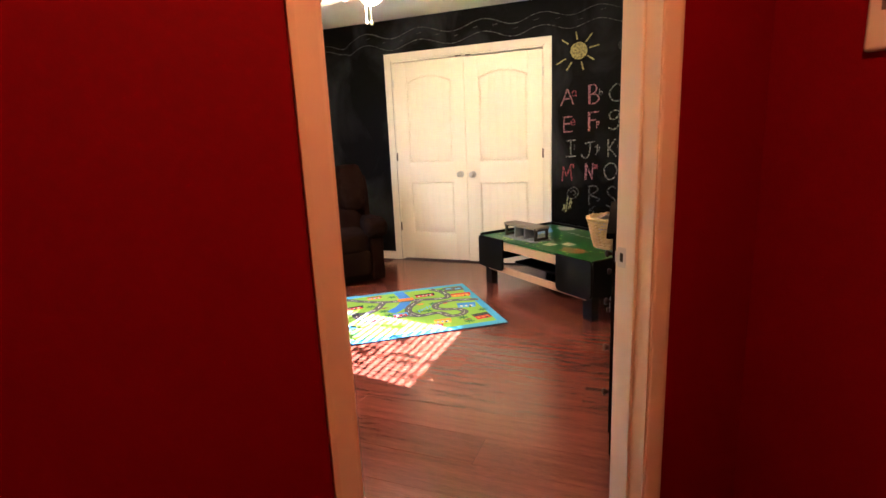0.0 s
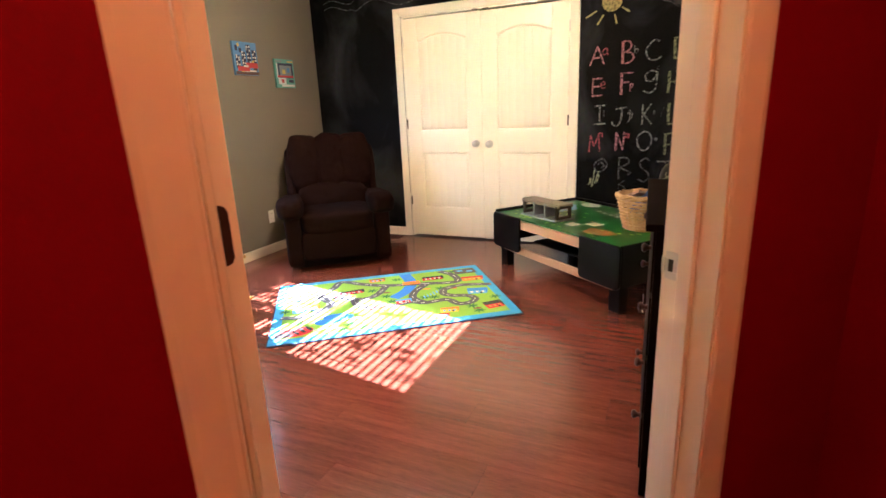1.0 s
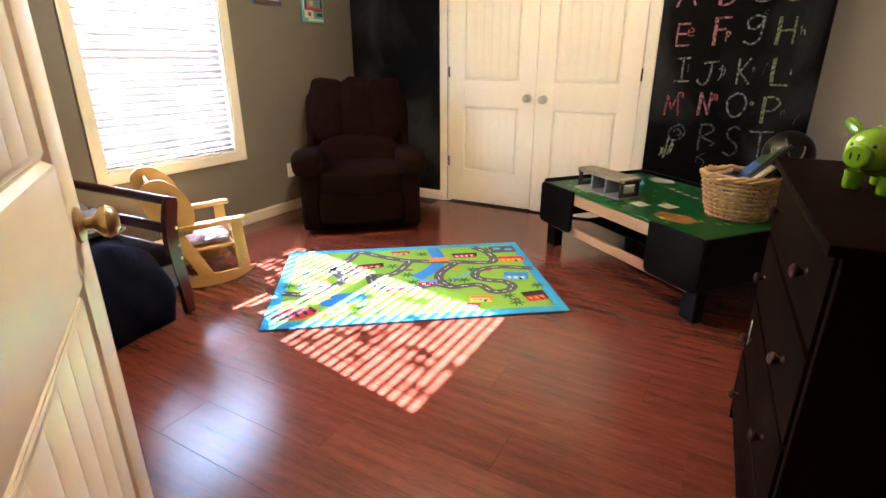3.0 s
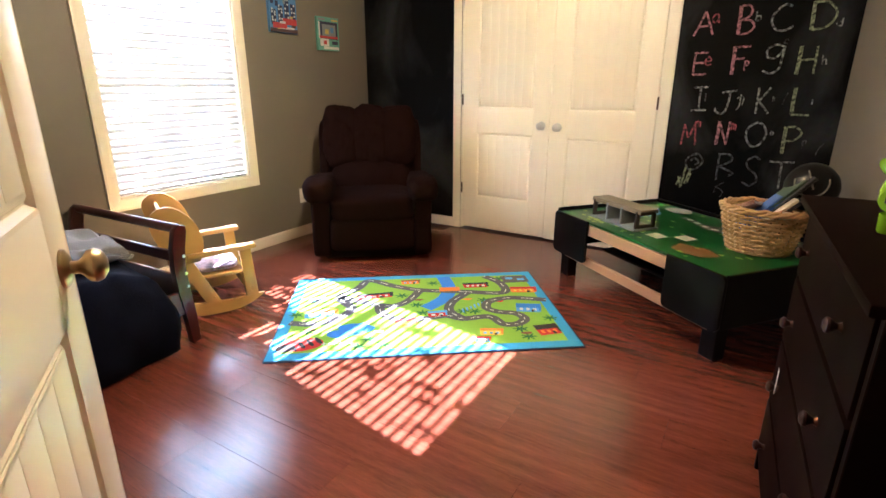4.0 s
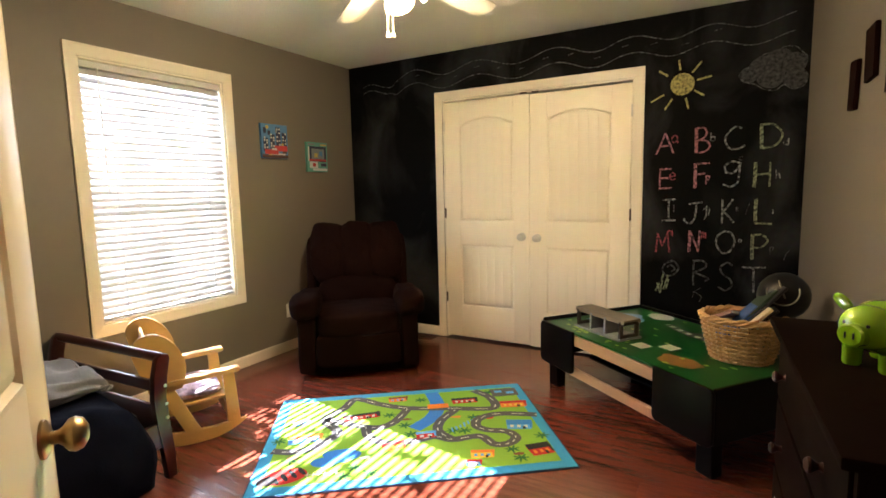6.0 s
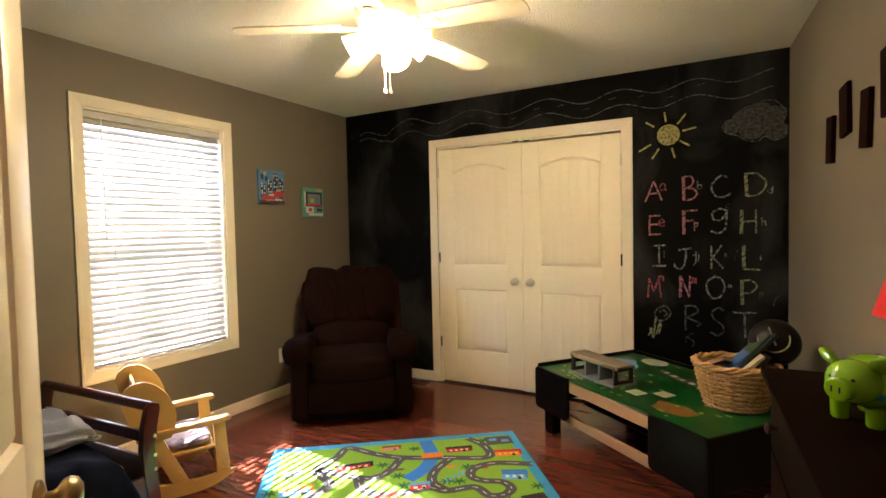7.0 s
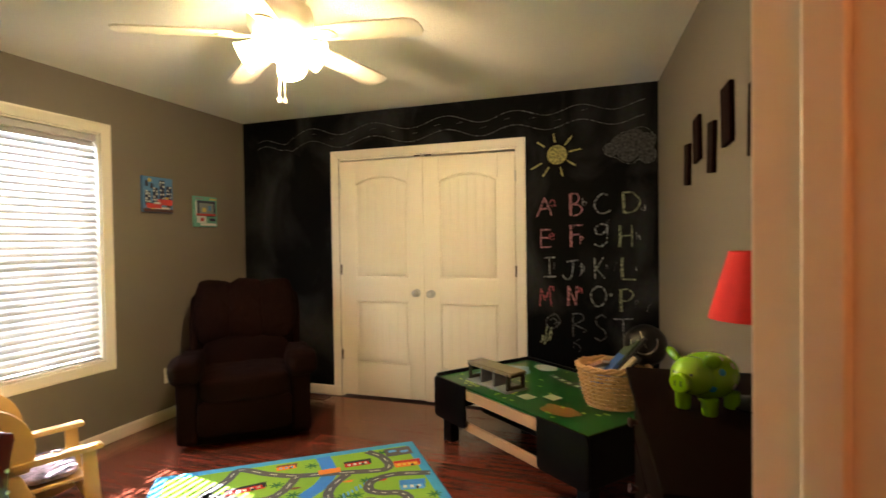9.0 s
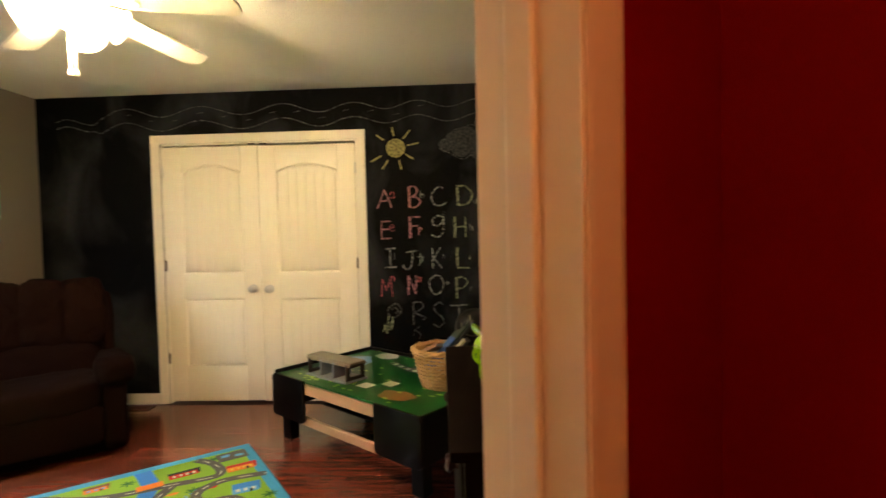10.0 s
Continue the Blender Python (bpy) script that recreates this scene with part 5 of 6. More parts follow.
def piggy_bank():
    t = thing("piggy_bank", "glossy lime green ceramic piggy bank with pale spots on the dresser", "piggy bank", pose(0.430, 2.035, 0.9045, 0, 0, 230) @ Matrix.Diagonal((0.73, 0.73, 0.67, 1)))
    # local x points to the snout
    c = Vector((0, 0, 0.125))
    part("body", puff(c, (0.225, 0.178, 0.172), 2.15, 18), M_PIG, t)
    part("head", puff((0.088, 0, 0.135), (0.125, 0.140, 0.138), 2.1, 14), M_PIG, t)
    part("snout", lathe([(0.0, 0.036), (0.030, 0.035), (0.036, 0.030), (0.038, 0.0)], 22, pose(0.132, 0, 0.120, 0, 90, 0)), M_PIG, t)
    for x in (-0.062, 0.068):
        for y in (-0.048, 0.048):
            part("foot", lathe([(0, 0), (0.021, 0), (0.025, 0.008), (0.026, 0.06)], 16, pose(x, y, 0.0)), M_PIG, t)
    for s in (-1, 1):
        ear = puff((0, 0, 0.026), (0.020, 0.052, 0.064), 2.2, 10)
        part("ear", ear, M_PIG, t, m=pose(0.085, s * 0.052, 0.182, s * -38, 22, s * 14))
        part("eye", lathe([(0, 0.004), (0.005, 0.003), (0.007, 0)], 12), M_BLACK, t, "black painted eye", m=pose(0.1405, s * 0.030, 0.152, 0, 78, s * 22))
        part("nostril", box((0, 0, 0), (0.0015, 0.0055, 0.020), 0.0006), M_BLACK, t, "painted nostril", m=pose(0.1685, s * 0.011, 0.120))
    pale = mat("pig_spot_pale", (0.55, 0.52, 0.22), 0.12, coat=0.6)
    blue = mat("pig_spot_blue", (0.03, 0.28, 0.30), 0.12, coat=0.6)
    random.seed(3)
    ang = [(20, 35), (60, 20), (105, 30), (150, 10), (75, 55), (40, -15), (100, -18), (135, 45), (-30, 30), (-70, 15), (-110, 35), (-60, 55), (-150, 5), (170, 45)]
    for k, (a, e) in enumerate(ang):
        d = Vector((math.cos(radians(a)) * math.cos(radians(e)), math.sin(radians(a)) * math.cos(radians(e)), math.sin(radians(e))))
        q = 1 / (abs(d.x / 0.1125) ** 2.15 + abs(d.y / 0.089) ** 2.15 + abs(d.z / 0.086) ** 2.15) ** (1 / 2.15)
        if d.x > 0.82:
            continue
        nrm = Vector((d.x / 0.1125 ** 2, d.y / 0.089 ** 2, d.z / 0.086 ** 2)).normalized()
        bm = lathe([(0, 0.0012), (0.008, 0.0009), (0.0125, -0.0004), (0.0125, -0.002)], 16)
        part("spot", bm, blue if k % 4 == 1 else pale, t, m=Matrix.Translation(c + d * q) @ nrm.to_track_quat("Z", "Y").to_matrix().to_4x4())
    part("coin_slot", box((-0.02, 0, 0.2105), (0.034, 0.005, 0.0015), 0.0005), M_BLACK, t)


piggy_bank()


def table_lamp():
    t = thing("table_lamp", "table lamp with red cone shade and dark pole on the dresser", "lamp", pose(0.540, 2.070, 0.9045))
    part("foot", lathe([(0, 0), (0.062, 0), (0.064, 0.006), (0.055, 0.014), (0.012, 0.022), (0.007, 0.03), (0, 0.03)], 28), M_BLACKIRON, t)
    part("pole", tube([(0, 0, 0.02), (0, 0, 0.362)], 0.0055, 10), M_BLACKIRON, t)
    part("shade", lathe([(0.104, 0.222), (0.056, 0.392), (0.054, 0.392), (0.102, 0.222), (0.104, 0.222)], 40), M_SHADE, t, "red cloth cone shade")
    part("bulb", lathe([(0, 0.362), (0.012, 0.357), (0.018, 0.335), (0.026, 0.305), (0.024, 0.285), (0, 0.27)], 16), M_WHITE, t)
    for k in range(3):
        a = 2 * math.pi * k / 3
        part("spoke", tube([(0, 0, 0.360), (0.0545 * math.cos(a), 0.0545 * math.sin(a), 0.388)], 0.0018, 6), M_BLACKIRON, t)


table_lamp()


def ceiling_fan():
    t = thing("ceiling_fan", "white five-blade ceiling fan with lit frosted glass shades", "ceiling fan", pose(-1.14, 2.49, 0.035))
    part("canopy", lathe([(0, H - 0.035), (0.115, H - 0.035), (0.120, H - 0.04), (0.100, H - 0.09), (0.095, H - 0.11), (0.128, H - 0.125), (0.138, H - 0.155), (0.136, H - 0.205), (0.118, H - 0.235), (0.080, H - 0.255), (0, H - 0.255)], 40), M_FANWHITE, t)
    part("light_fitter", lathe([(0.0, 2.182), (0.075, 2.179), (0.085, 2.155), (0.080, 2.12), (0.055, 2.09), (0.025, 2.07), (0, 2.065)], 32), M_FANWHITE, t)
    for k in range(5):
        a = 2 + 72 * k
        m = pose(0, 0, 2.185, 0, 0, a) @ pose(0, 0, 0, -9, 4, 0) @ Matrix.Diagonal((0.965, 1, 1, 1))
        poly = [(0.20, -0.052), (0.30, -0.060), (0.61, -0.068), (0.642, -0.058), (0.658, -0.030), (0.660, 0.0), (0.658, 0.030), (0.642, 0.058), (0.61, 0.068), (0.30, 0.060), (0.20, 0.052)]
        bl = part("blade", prism(poly, 0.007, pose(0, 0, 0, -90, 0, 0), 0.0015), M_FANWHITE, t, m=m)
        bm = bmesh.new()
        add_prism(bm, [(0.075, -0.018), (0.15, -0.014), (0.20, -0.040), (0.26, -0.030), (0.275, 0), (0.26, 0.030), (0.20, 0.040), (0.15, 0.014), (0.075, 0.018)], 0.005, pose(0, 0, -0.007, -90, 0, 0), 0.001)
        br = part("blade_bracket", bm, M_FANWHITE, bl)
    for k in range(4):
        a = 20 + 90 * k
        m = pose(0, 0, 2.142, 0, 0, a) @ pose(0.062, 0, 0, 0, 116, 0) @ Matrix.Scale(0.88, 4)
        sh = part("glass_shade", lathe([(0.020, 0.0), (0.030, 0.012), (0.050, 0.045), (0.064, 0.085), (0.070, 0.115), (0.078, 0.130), (0.074, 0.130), (0.060, 0.085), (0.026, 0.012)], 24), M_GLASSSHADE, t, "lit frosted glass shade", m=m)
        part("socket", lathe([(0, -0.035), (0.018, -0.033), (0.022, -0.01), (0.022, 0.006), (0, 0.006)], 16), M_FANWHITE, sh)
    for dx, dy, zb in ((-0.022, 0.012, 1.925), (0.022, -0.012, 1.912)):
        c = part("pull_chain", tube([(dx, dy, 2.08), (dx, dy, zb)], 0.0022, 6), M_FANWHITE, t)
        part("pull_fob", lathe([(0, 0.0), (0.008, 0.003), (0.010, 0.010), (0.006, 0.022), (0.002, 0.028), (0, 0.028)], 12), M_FANWHITE, c, m=pose(dx, dy, zb - 0.024))


ceiling_fan()
# assumed fixture round the unseen hall bulb
hall = thing("hall_ceiling_light", "unseen round frosted hall ceiling light, lit, added for the doorway's light", "ceiling light", pose(0.60, -0.10, H))
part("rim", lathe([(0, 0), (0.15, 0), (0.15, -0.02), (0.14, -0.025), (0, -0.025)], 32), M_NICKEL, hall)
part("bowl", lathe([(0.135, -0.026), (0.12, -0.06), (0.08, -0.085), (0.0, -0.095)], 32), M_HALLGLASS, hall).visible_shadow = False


def rocking_chair():
    t = thing("child_rocking_chair", "small golden pine child's rocking chair by the window", "rocking chair", sized(pose(-2.166, 2.428, 0, 0, 0, 64), 1.053, 0.997, 1.062))
    # local x forward (0 at the front), y to its far side (0..0.33), z up
    W = 0.43
    for y in (0.0, W):
        bm = bmesh.new()
        rk = [(0.02, 0.075)] + [(0.01 - 0.42 * k / 12, 0.008 + 0.11 * (abs(k - 6.2) / 6.5) ** 2.6 * (0.62 if k < 6 else 0.5)) for k in range(13)] + [(-0.41, 0.10), (-0.30, 0.075), (-0.15, 0.068), (-0.03, 0.075)]
        s = part("side_frame", prism(rk, 0.022, Matrix.Translation((0, y, 0)), 0.003), M_PINE, t)
        part("front_leg", prism([(-0.075, 0.060), (-0.012, 0.060), (-0.030, 0.330), (-0.085, 0.330)], 0.02, Matrix.Translation((0, y, 0)), 0.003), M_PINE, s)
        part("rear_leg", prism([(-0.265, 0.060), (-0.195, 0.060), (-0.305, 0.300), (-0.375, 0.300)], 0.02, Matrix.Translation((0, y, 0)), 0.003), M_PINE, s)
        part("armrest", prism([(-0.33, 0.318), (-0.01, 0.330), (0.0, 0.342), (-0.01, 0.354), (-0.33, 0.344)], 0.058, Matrix.Translation((0, y, 0)), 0.005), M_PINE, s)
        fin = [(-0.27, 0.300), (-0.245, 0.40), (-0.275, 0.50), (-0.335, 0.565), (-0.395, 0.585), (-0.445, 0.565), (-0.470, 0.52), (-0.455, 0.44), (-0.42, 0.35), (-0.39, 0.290)]
        fin = [(p.x, p.y) for p in spline([(a, b, 0) for a, b in fin], 4)]
        part("back_wing", prism(fin, 0.02, Matrix.Translation((0, y, 0)), 0.004), M_PINE, s)
        for x, z in ((-0.05, 0.095), (-0.04, 0.12), (-0.23, 0.10), (-0.245, 0.125)):
            part("screw_cap", lathe([(0, 0.003), (0.005, 0.002), (0.006, 0)], 10), M_PINE, s, m=pose(x, y - 0.0105 if y == 0 else y - 0.0105, z, 90, 0, 0))
    for k in range(4):
        part("back_slat", box((-0.405 + 0.035 * k * 0.0 - 0.0, W / 2, 0.32 + 0.065 * k), (0.014, W - 0.024, 0.052), 0.003), M_PINE, t)
    part("seat", box((-0.19, W / 2, 0.205), (0.24, W - 0.024, 0.018), 0.004), M_PINE, t)
    part("seat_rail", box((-0.075, W / 2, 0.150), (0.018, W - 0.024, 0.05), 0.004), M_PINE, t)
    part("stretcher", tube([(-0.055, 0.0, 0.095), (-0.055, W, 0.095)], 0.010, 10), M_PINE, t)
    part("stretcher", tube([(-0.24, 0.0, 0.110), (-0.24, W, 0.110)], 0.010, 10), M_PINE, t)


rocking_chair()
# printed pad on the rocking chair's seat
pad = mat("printed_pad_cloth", (0.26, 0.20, 0.25), 0.9, vary=0.95, scale=22, fine=0.3, bump=0.3, contrast=0.15)
solid("seat_pad", puff((-0.19, 0.215, 0.235), (0.225, 0.38, 0.040), 4, 14, 0.003), pad, "flat printed cushion in pale and dark colours on the rocking chair", "cushion", m=sized(pose(-2.166, 2.428, 0, 0, 0, 64), 1.053, 0.997, 1.062))


BED = sized(pose(0.195, 0.065, 0, 0, 0, 2.3), 1.044, 1.06, 1.075)


def toddler_bed():
    t = thing("toddler_bed", "dark cherry wooden toddler bed with sleigh-shaped ends", "bed", BED)
    x0, x1, y0, y1 = -2.945, -2.125, 0.52, 1.875
    for y, out in ((y1, 1), (y0, -1)):
        side = [(0.0, 0.0), (0.045, 0.0), (0.040, 0.12), (0.028, 0.25), (0.022, 0.36), (0.030, 0.45), (0.052, 0.515), (0.048, 0.54), (0.020, 0.548), (-0.004, 0.530), (-0.026, 0.45), (-0.032, 0.36), (-0.026, 0.24), (-0.008, 0.12)]
        side = [(out * (a - 0.02), b) for a, b in side]
        for x in (x0, x1):
            post = part("post", prism(side, 0.034, pose(x, y, 0, 0, 0, 90), 0.004), M_CHERRY, t)
            for z in (0.27, 0.33, 0.41):
                part("bolt_cap", lathe([(0, 0.003), (0.007, 0.002), (0.008, 0)], 10), M_STEEL, post, m=pose(x + 0.0175 if x == x1 else x - 0.0175, y, z, 0, 90 if x == x1 else -90, 0))
        part("top_rail", tube([(x0, y + out * 0.006, 0.528), (x1, y + out * 0.006, 0.528)], 0.021, 12), M_CHERRY, t)
        part("lower_rail", box(((x0 + x1) / 2, y - out * 0.014, 0.405), (x1 - x0 - 0.038, 0.020, 0.048), 0.004), M_CHERRY, t)
        part("end_panel", box(((x0 + x1) / 2, y - out * 0.012, 0.22), (x1 - x0 - 0.038, 0.016, 0.20), 0.003), M_CHERRY, t)
    for x in (x0, x1):
        part("side_rail", box((x, (y0 + y1) / 2, 0.20), (0.022, y1 - y0 - 0.06, 0.11), 0.004), M_CHERRY, t)
    part("slat_base", box(((x0 + x1) / 2, (y0 + y1) / 2, 0.175), (x1 - x0 - 0.03, y1 - y0 - 0.08, 0.018)), M_CHERRY, t)


toddler_bed()
solid("mattress", puff((-2.535, 1.20, 0.242), (0.76, 1.26, 0.115), 8, 10), M_WHITE, "thin white mattress under the blankets", "mattress", m=BED)


def blanket(name, x0, x1, y0, y1, z, drop, bulge, material, label, amp, seed, nx=46, ny=56):
    """A heap of cloth on the bed that hangs over its open side to height drop."""
    bm = bmesh.new()
    rows = []
    for j in range(ny + 1):
        y = y0 + (y1 - y0) * j / ny
        row = []
        for i in range(nx + 1):
            f = i / nx
            e = math.sin(math.pi * j / ny) ** 0.45
            q = Vector((f * 3, y * 3.2, seed))
            nz = noise.noise(q * 1.3) + 0.5 * noise.noise(q * 3.1)
            if f < 0.55:
                x = x0 + (x1 - x0) * f / 0.55
                h = z * (0.82 + 0.18 * e) + amp * nz * 0.8 - 0.02 * (f / 0.55) ** 6
            else:
                g = (f - 0.55) / 0.45
                x = x1 + bulge * math.sin(g * math.pi * 0.80) * (0.7 + 0.3 * e) + 0.5 * amp * nz
                h = (z * (0.82 + 0.18 * e)) * (1 - g) + drop * g - 0.02 * (1 - g) + amp * 0.4 * nz * (1 - g)
            yy = y + amp * 0.5 * noise.noise(q * 2.0 + Vector((5, 0, 0)))
            row.append(bm.verts.new((x, yy, max(h, drop * 0.9 + 0.004))))
        rows.append(row)
    for a, b in zip(rows, rows[1:]):
        for i in range(nx):
            bm.faces.new((a[i], a[i + 1], b[i + 1], b[i]))
    ob = solid(name, bm, material, label, "blanket", m=BED)
    sm = ob.modifiers.new("thick", "SOLIDIFY")
    sm.thickness, sm.offset = 0.012, -1
    return ob


blanket("comforter", -2.88, -2.135, 0.62, 1.77, 0.425, 0.010, 0.115, M_NAVY, "dark navy fleece comforter heaped on the bed, hanging to the floor", 0.05, 1.5)
blanket("throw_blanket", -2.90, -2.42, 1.10, 1.80, 0.50, 0.38, 0.06, M_GREYFLEECE, "crumpled grey fleece throw on the bed", 0.085, 7.5, 40, 44)


def canvas(name, m, w, h, label, seed):
    """A small painted canvas: local x along the wall, y out of the wall's face towards -y."""
    t = thing(name, label, "picture", m, "canvases on the wall")
    col = {n: mat("paint_" + n, c, 0.5, vary=0.2, scale=40, bump=0.15, bump_scale=200) for n, c in dict(sky=(0.07, 0.20, 0.42), navy=(0.010, 0.014, 0.05), red=(0.42, 0.03, 0.03), white=(0.55, 0.56, 0.55), yellow=(0.5, 0.36, 0.08), teal=(0.10, 0.30, 0.25), brown=(0.06, 0.03, 0.03), grey=(0.18, 0.2, 0.22)).items()}
    d = 0.022
    part("stretched_canvas", box((w / 2, -d / 2, h / 2), (w, d, h), 0.002), col["sky"] if seed == 1 else col["teal"], t)
    y = -d - 0.0008
    def patch(x, z, a, b, c, lift=0.0):
        part("painted_shape", box((x * w, y - lift, z * h), (a * w, 0.0012, b * h)), col[c], t)
    if seed == 1:
        patch(0.5, 0.06, 0.98, 0.10, "brown")
        for x, z0, hh in ((0.15, 0.25, 0.38), (0.40, 0.3, 0.45), (0.63, 0.35, 0.62), (0.86, 0.3, 0.52)):
            patch(x, z0 + hh / 2 - 0.05, 0.18, hh, "navy", 0.0006)
            for r in range(5):
                for c in range(2):
                    if (r + c + int(x * 10)) % 3:
                        patch(x - 0.045 + 0.09 * c, z0 + 0.06 + r * hh / 5.5, 0.05, 0.05, "white", 0.0016)
        patch(0.35, 0.19, 0.5, 0.14, "red", 0.0022)
        patch(0.72, 0.30, 0.5, 0.16, "red", 0.0022)
        patch(0.45, 0.27, 0.2, 0.06, "white", 0.003)
        for x, z, a, b, c in ((0.12, 0.80, 0.10, 0.16, "navy"), (0.28, 0.74, 0.10, 0.14, "navy"), (0.55, 0.80, 0.08, 0.10, "grey"), (0.18, 0.22, 0.22, 0.05, "navy"), (0.62, 0.13, 0.5, 0.05, "white"), (0.85, 0.20, 0.16, 0.10, "brown"), (0.30, 0.12, 0.10, 0.06, "yellow"), (0.78, 0.42, 0.10, 0.06, "yellow")):
            patch(x, z, a, b, c, 0.0018)
        bm = bmesh.new()
        add_blob(bm, (0.22 * w, 0.90 * h), 0.015, 0.015, 0, 18)
        part("painted_moon", bm, col["yellow"], t, m=pose(0, y - 0.0006, 0, 90, 0, 0))
    else:
        patch(0.52, 0.60, 0.80, 0.52, "navy", 0.0006)
        patch(0.52, 0.60, 0.62, 0.36, "grey", 0.0014)
        patch(0.42, 0.56, 0.16, 0.14, "yellow", 0.0022)
        patch(0.66, 0.62, 0.14, 0.16, "sky", 0.0022)
        patch(0.5, 0.40, 0.84, 0.07, "red", 0.0022)
        patch(0.30, 0.24, 0.40, 0.22, "white", 0.0014)
        patch(0.32, 0.24, 0.14, 0.12, "red", 0.0022)
        patch(0.78, 0.24, 0.26, 0.10, "navy", 0.0014)
        patch(0.6, 0.08, 0.7, 0.08, "white", 0.0014)
        patch(0.20, 0.92, 0.3, 0.06, "grey", 0.0014)
        patch(0.80, 0.92, 0.3, 0.05, "yellow", 0.0014)
        patch(0.08, 0.6, 0.06, 0.5, "white", 0.0014)


canvas("canvas_painting", pose(XL + 0.001, 3.410, 1.565, 0, 0, 90), 0.262, 0.262, "small canvas of a night city with red cars", 1)
canvas("canvas_painting", pose(XL + 0.001, 3.880, 1.468, 0, 0, 90), 0.248, 0.250, "small canvas painting in teal, navy and red blocks", 2)

# wooden letter shapes on the east wall, kept as plain upright bars
for d, z0, h, w, tilt in ((1.017, 1.594, 0.207, 0.100, 4), (1.252, 1.682, 0.207, 0.119, -4), (1.496, 1.599, 0.212, 0.096, 5), (1.739, 1.676, 0.224, 0.121, -3), (2.039, 1.590, 0.233, 0.106, 4), (2.198, 1.681, 0.205, 0.066, -2)):
    solid("wall_bar", box((0, -0.009, h / 2), (w, 0.018, h), 0.003), M_BARS, "dark red-brown wooden bar on the taupe wall", "wall decoration", m=EAST @ pose(-0.001, -d, z0, 0, 0, -90) @ pose(0, 0, 0, 0, tilt, 0), group="bars on the wall")


def outlet(m):
    t = thing("wall_outlet", "white electrical wall outlet with a plate", "outlet", m)
    part("plate", box((0, -0.003, 0), (0.070, 0.006, 0.115), 0.002), M_WHITE, t)
    for z in (-0.02, 0.02):
        s = part("socket", box((0, -0.0068, z), (0.034, 0.002, 0.028), 0.003), M_WHITE, t)
        for x in (-0.007, 0.007):
            part("slot", box((x, -0.0080, z + 0.003), (0.002, 0.001, 0.009)), M_GAP, s)


outlet(pose(XL, 3.608, 0.335, 0, 0, 90))
vent = thing("floor_vent", "brown metal floor vent by the chalkboard wall", "vent", pose(-2.27, 4.40, 0))
part("frame", add_box(add_box(add_box(box((0, 0.052, 0.003), (0.29, 0.012, 0.006), 0.001), (0, -0.052, 0.003), (0.29, 0.012, 0.006), 0.001), (-0.139, 0, 0.003), (0.012, 0.092, 0.006), 0.001), (0.139, 0, 0.003), (0.012, 0.092, 0.006), 0.001), M_BRONZE, vent)
for k in range(12):
    part("slat", box((-0.121 + 0.022 * k, 0, 0.003), (0.006, 0.090, 0.004)), M_BRONZE, vent)

th = thing("thermostat", "white plastic thermostat on the red hall wall", "thermostat", DIAG @ pose(1.55, 0.105, 1.444, 0, 0, -90))
part("cover", box((0, -0.013, 0.06), (0.12, 0.026, 0.17), 0.012, seg=3), M_WHITE, th)
part("screen", box((0.005, -0.0268, 0.085), (0.07, 0.002, 0.04), 0.001), M_GREYFLEECE, th)



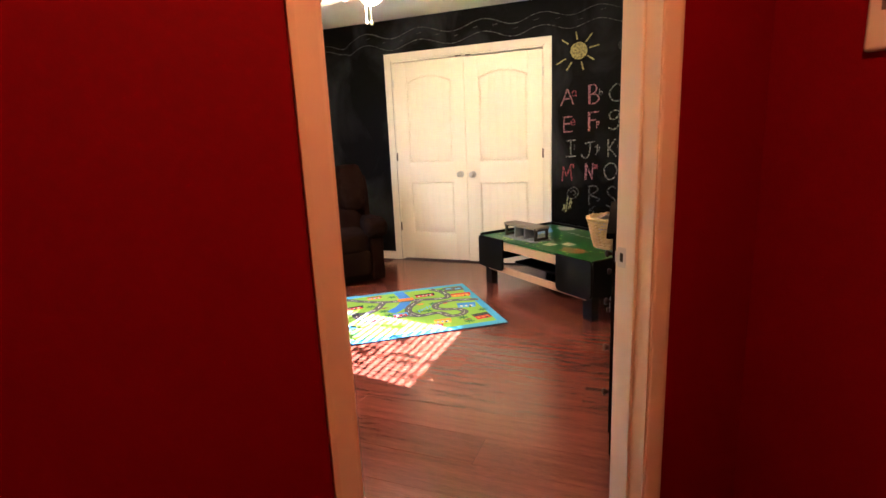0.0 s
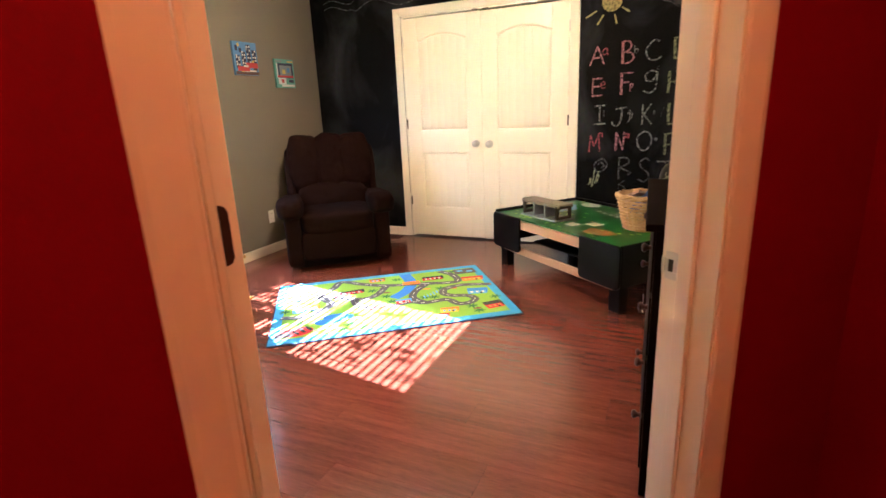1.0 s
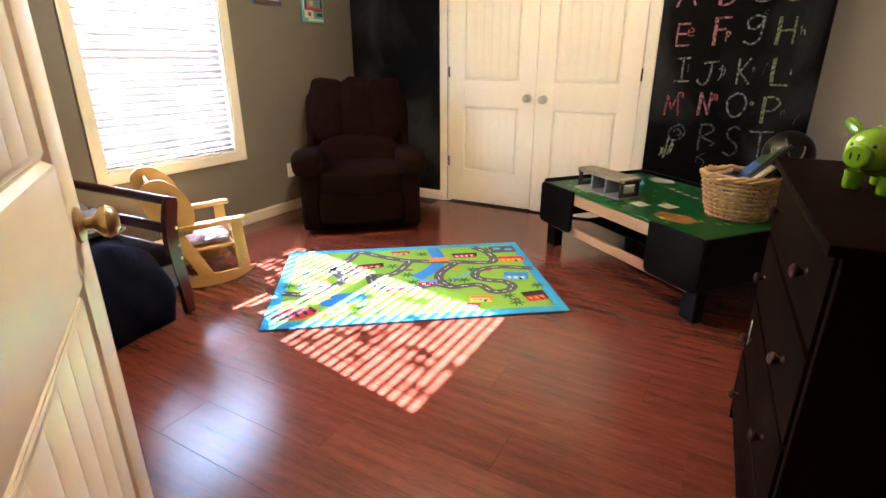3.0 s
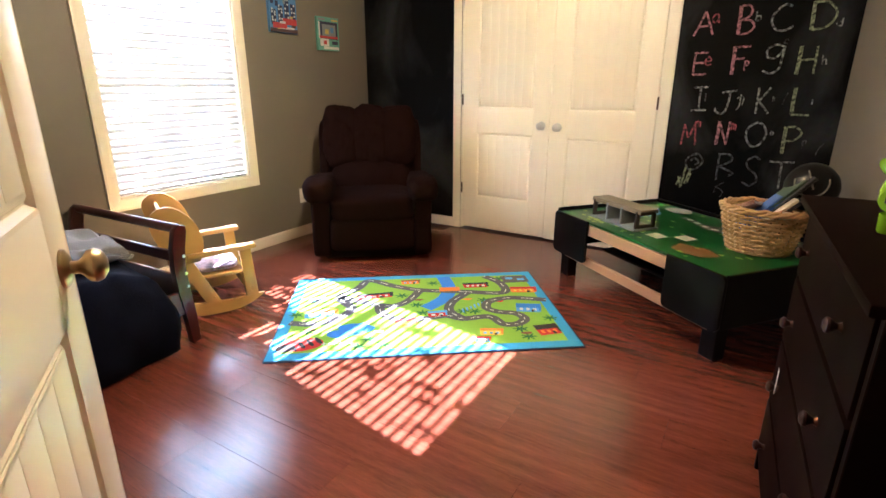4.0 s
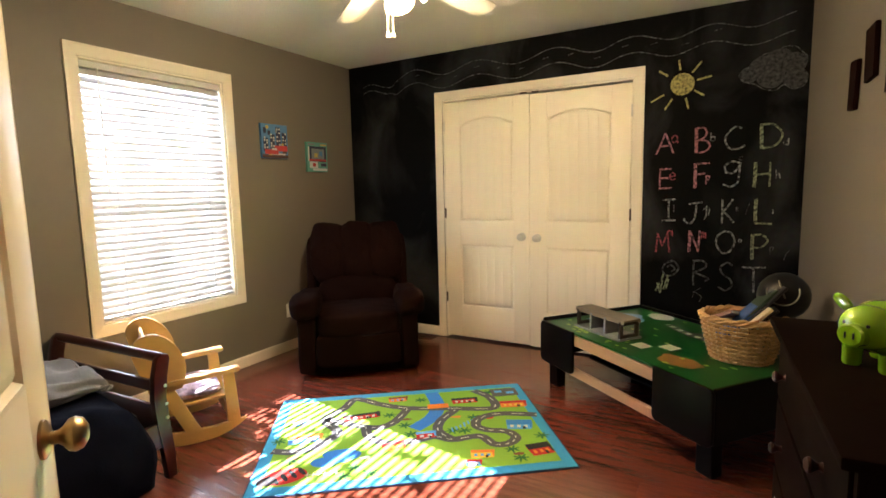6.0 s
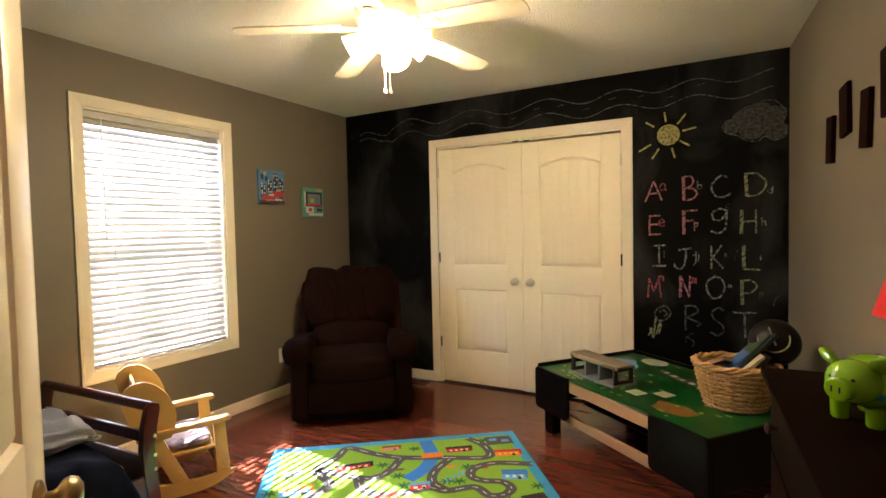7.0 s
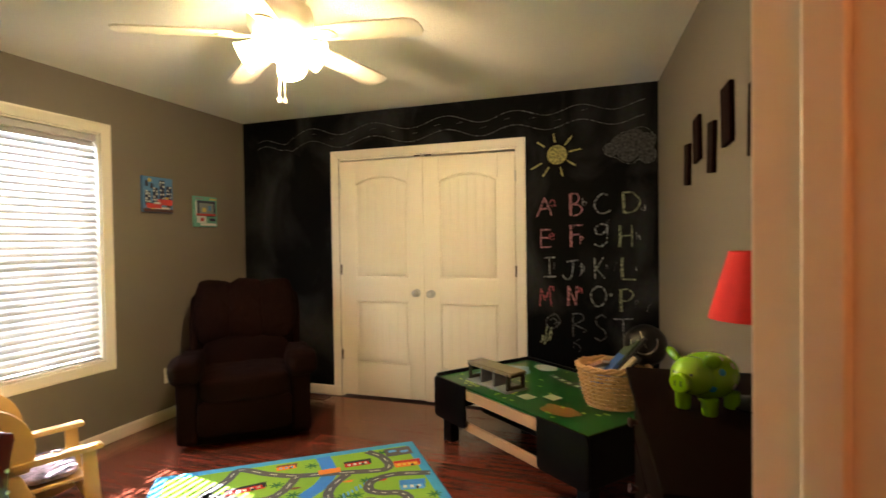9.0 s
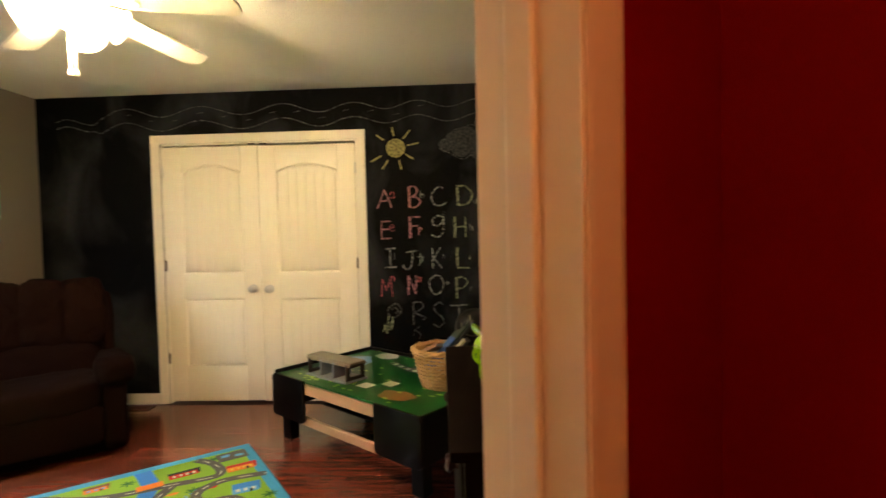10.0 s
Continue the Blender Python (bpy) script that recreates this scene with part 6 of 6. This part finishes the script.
def garden_tree():
    """Unseen leafy tree, added between sun and window to shade one side."""
    t = thing("garden_tree", "unseen leafy green tree added outside to shade the window", "tree", pose(-6.9, 2.35, -1.5))
    bark = mat("tree_bark", (0.09, 0.06, 0.04), 0.9, vary=0.4, scale=12, bump=0.6, bump_scale=30)
    leafm = mat("tree_leaves", (0.06, 0.11, 0.03), 0.6, vary=0.5, scale=5)
    random.seed(21)
    part("trunk", tube([(0, 0, 0), (0.05, 0.02, 1.5), (-0.04, 0.05, 3.0), (0.0, 0.0, 4.3)], 0.14, 12, taper=0.4), bark, t)
    limbs = []
    for k in range(9):
        a, z = k * 2.4, 2.9 + 0.22 * k
        e = Vector((1.0 * math.cos(a), 0.85 * math.sin(a), z + 0.9))
        limbs.append(e)
        part("limb", tube([(0, 0, z), e * 0.5 + Vector((0, 0, z * 0.5 - 0.05)), e], 0.05, 8, taper=0.3), bark, t)
    bm = bmesh.new()
    for k in range(1700):
        c = random.choice(limbs) * 0.8 + Vector((0, 0, 1.0)) + Vector((random.gauss(0, 0.38), random.gauss(0, 0.36), random.gauss(0, 0.42)))
        if noise.noise(c * 1.6) < -0.16:
            continue
        m = Matrix.Translation(c) @ Euler((random.uniform(0, 6.3), random.uniform(0, 6.3), random.uniform(0, 6.3))).to_matrix().to_4x4()
        s = random.uniform(0.05, 0.085)
        bm.faces.new([bm.verts.new(m @ Vector(v)) for v in ((-s, 0, 0), (0, -s * 0.5, 0.01), (s, 0, 0), (0, s * 0.5, 0.01))])
    tagged(part("crown", bm, leafm, t, smooth=False), kind="stuff")


garden_tree()

# floor planks
PW, PL = 0.195, 1.21
pb = box((0, 0, 0), (PL - 0.0010, PW - 0.0010, 0.012))
plank_mesh = make(pb, "plank", False)
plank_mesh.materials.append(M_FLOOR)
for j in range(28):
    y = -0.805 + PW * (j + 0.5)
    if y > YN:
        continue
    off = (0.52 * (j - 11) - 1.397) % PL
    # each row ends under the walls: the room's, and those of the turned hall
    west = XL - 0.05 if y > 0.2 else (0.6626 * y - 0.46) / 0.749
    east = 0.55 + 0.07 * (YN - y) if y > 1.5 else min((1.57 - 0.749 * y) / 0.6626, (1.22 + 0.6626 * y) / 0.749)
    for k in range(-1, 5):
        x0 = -3.63 + PL * k + off
        a, b = max(x0, west), min(x0 + PL, east)
        if b - a < 0.05:
            continue
        o = new("plank", plank_mesh)
        o.parent = floor
        o.matrix_basis = pose((a + b) / 2, y, -0.006) @ Matrix.Diagonal(((b - a) / PL, 1, 1, 1))
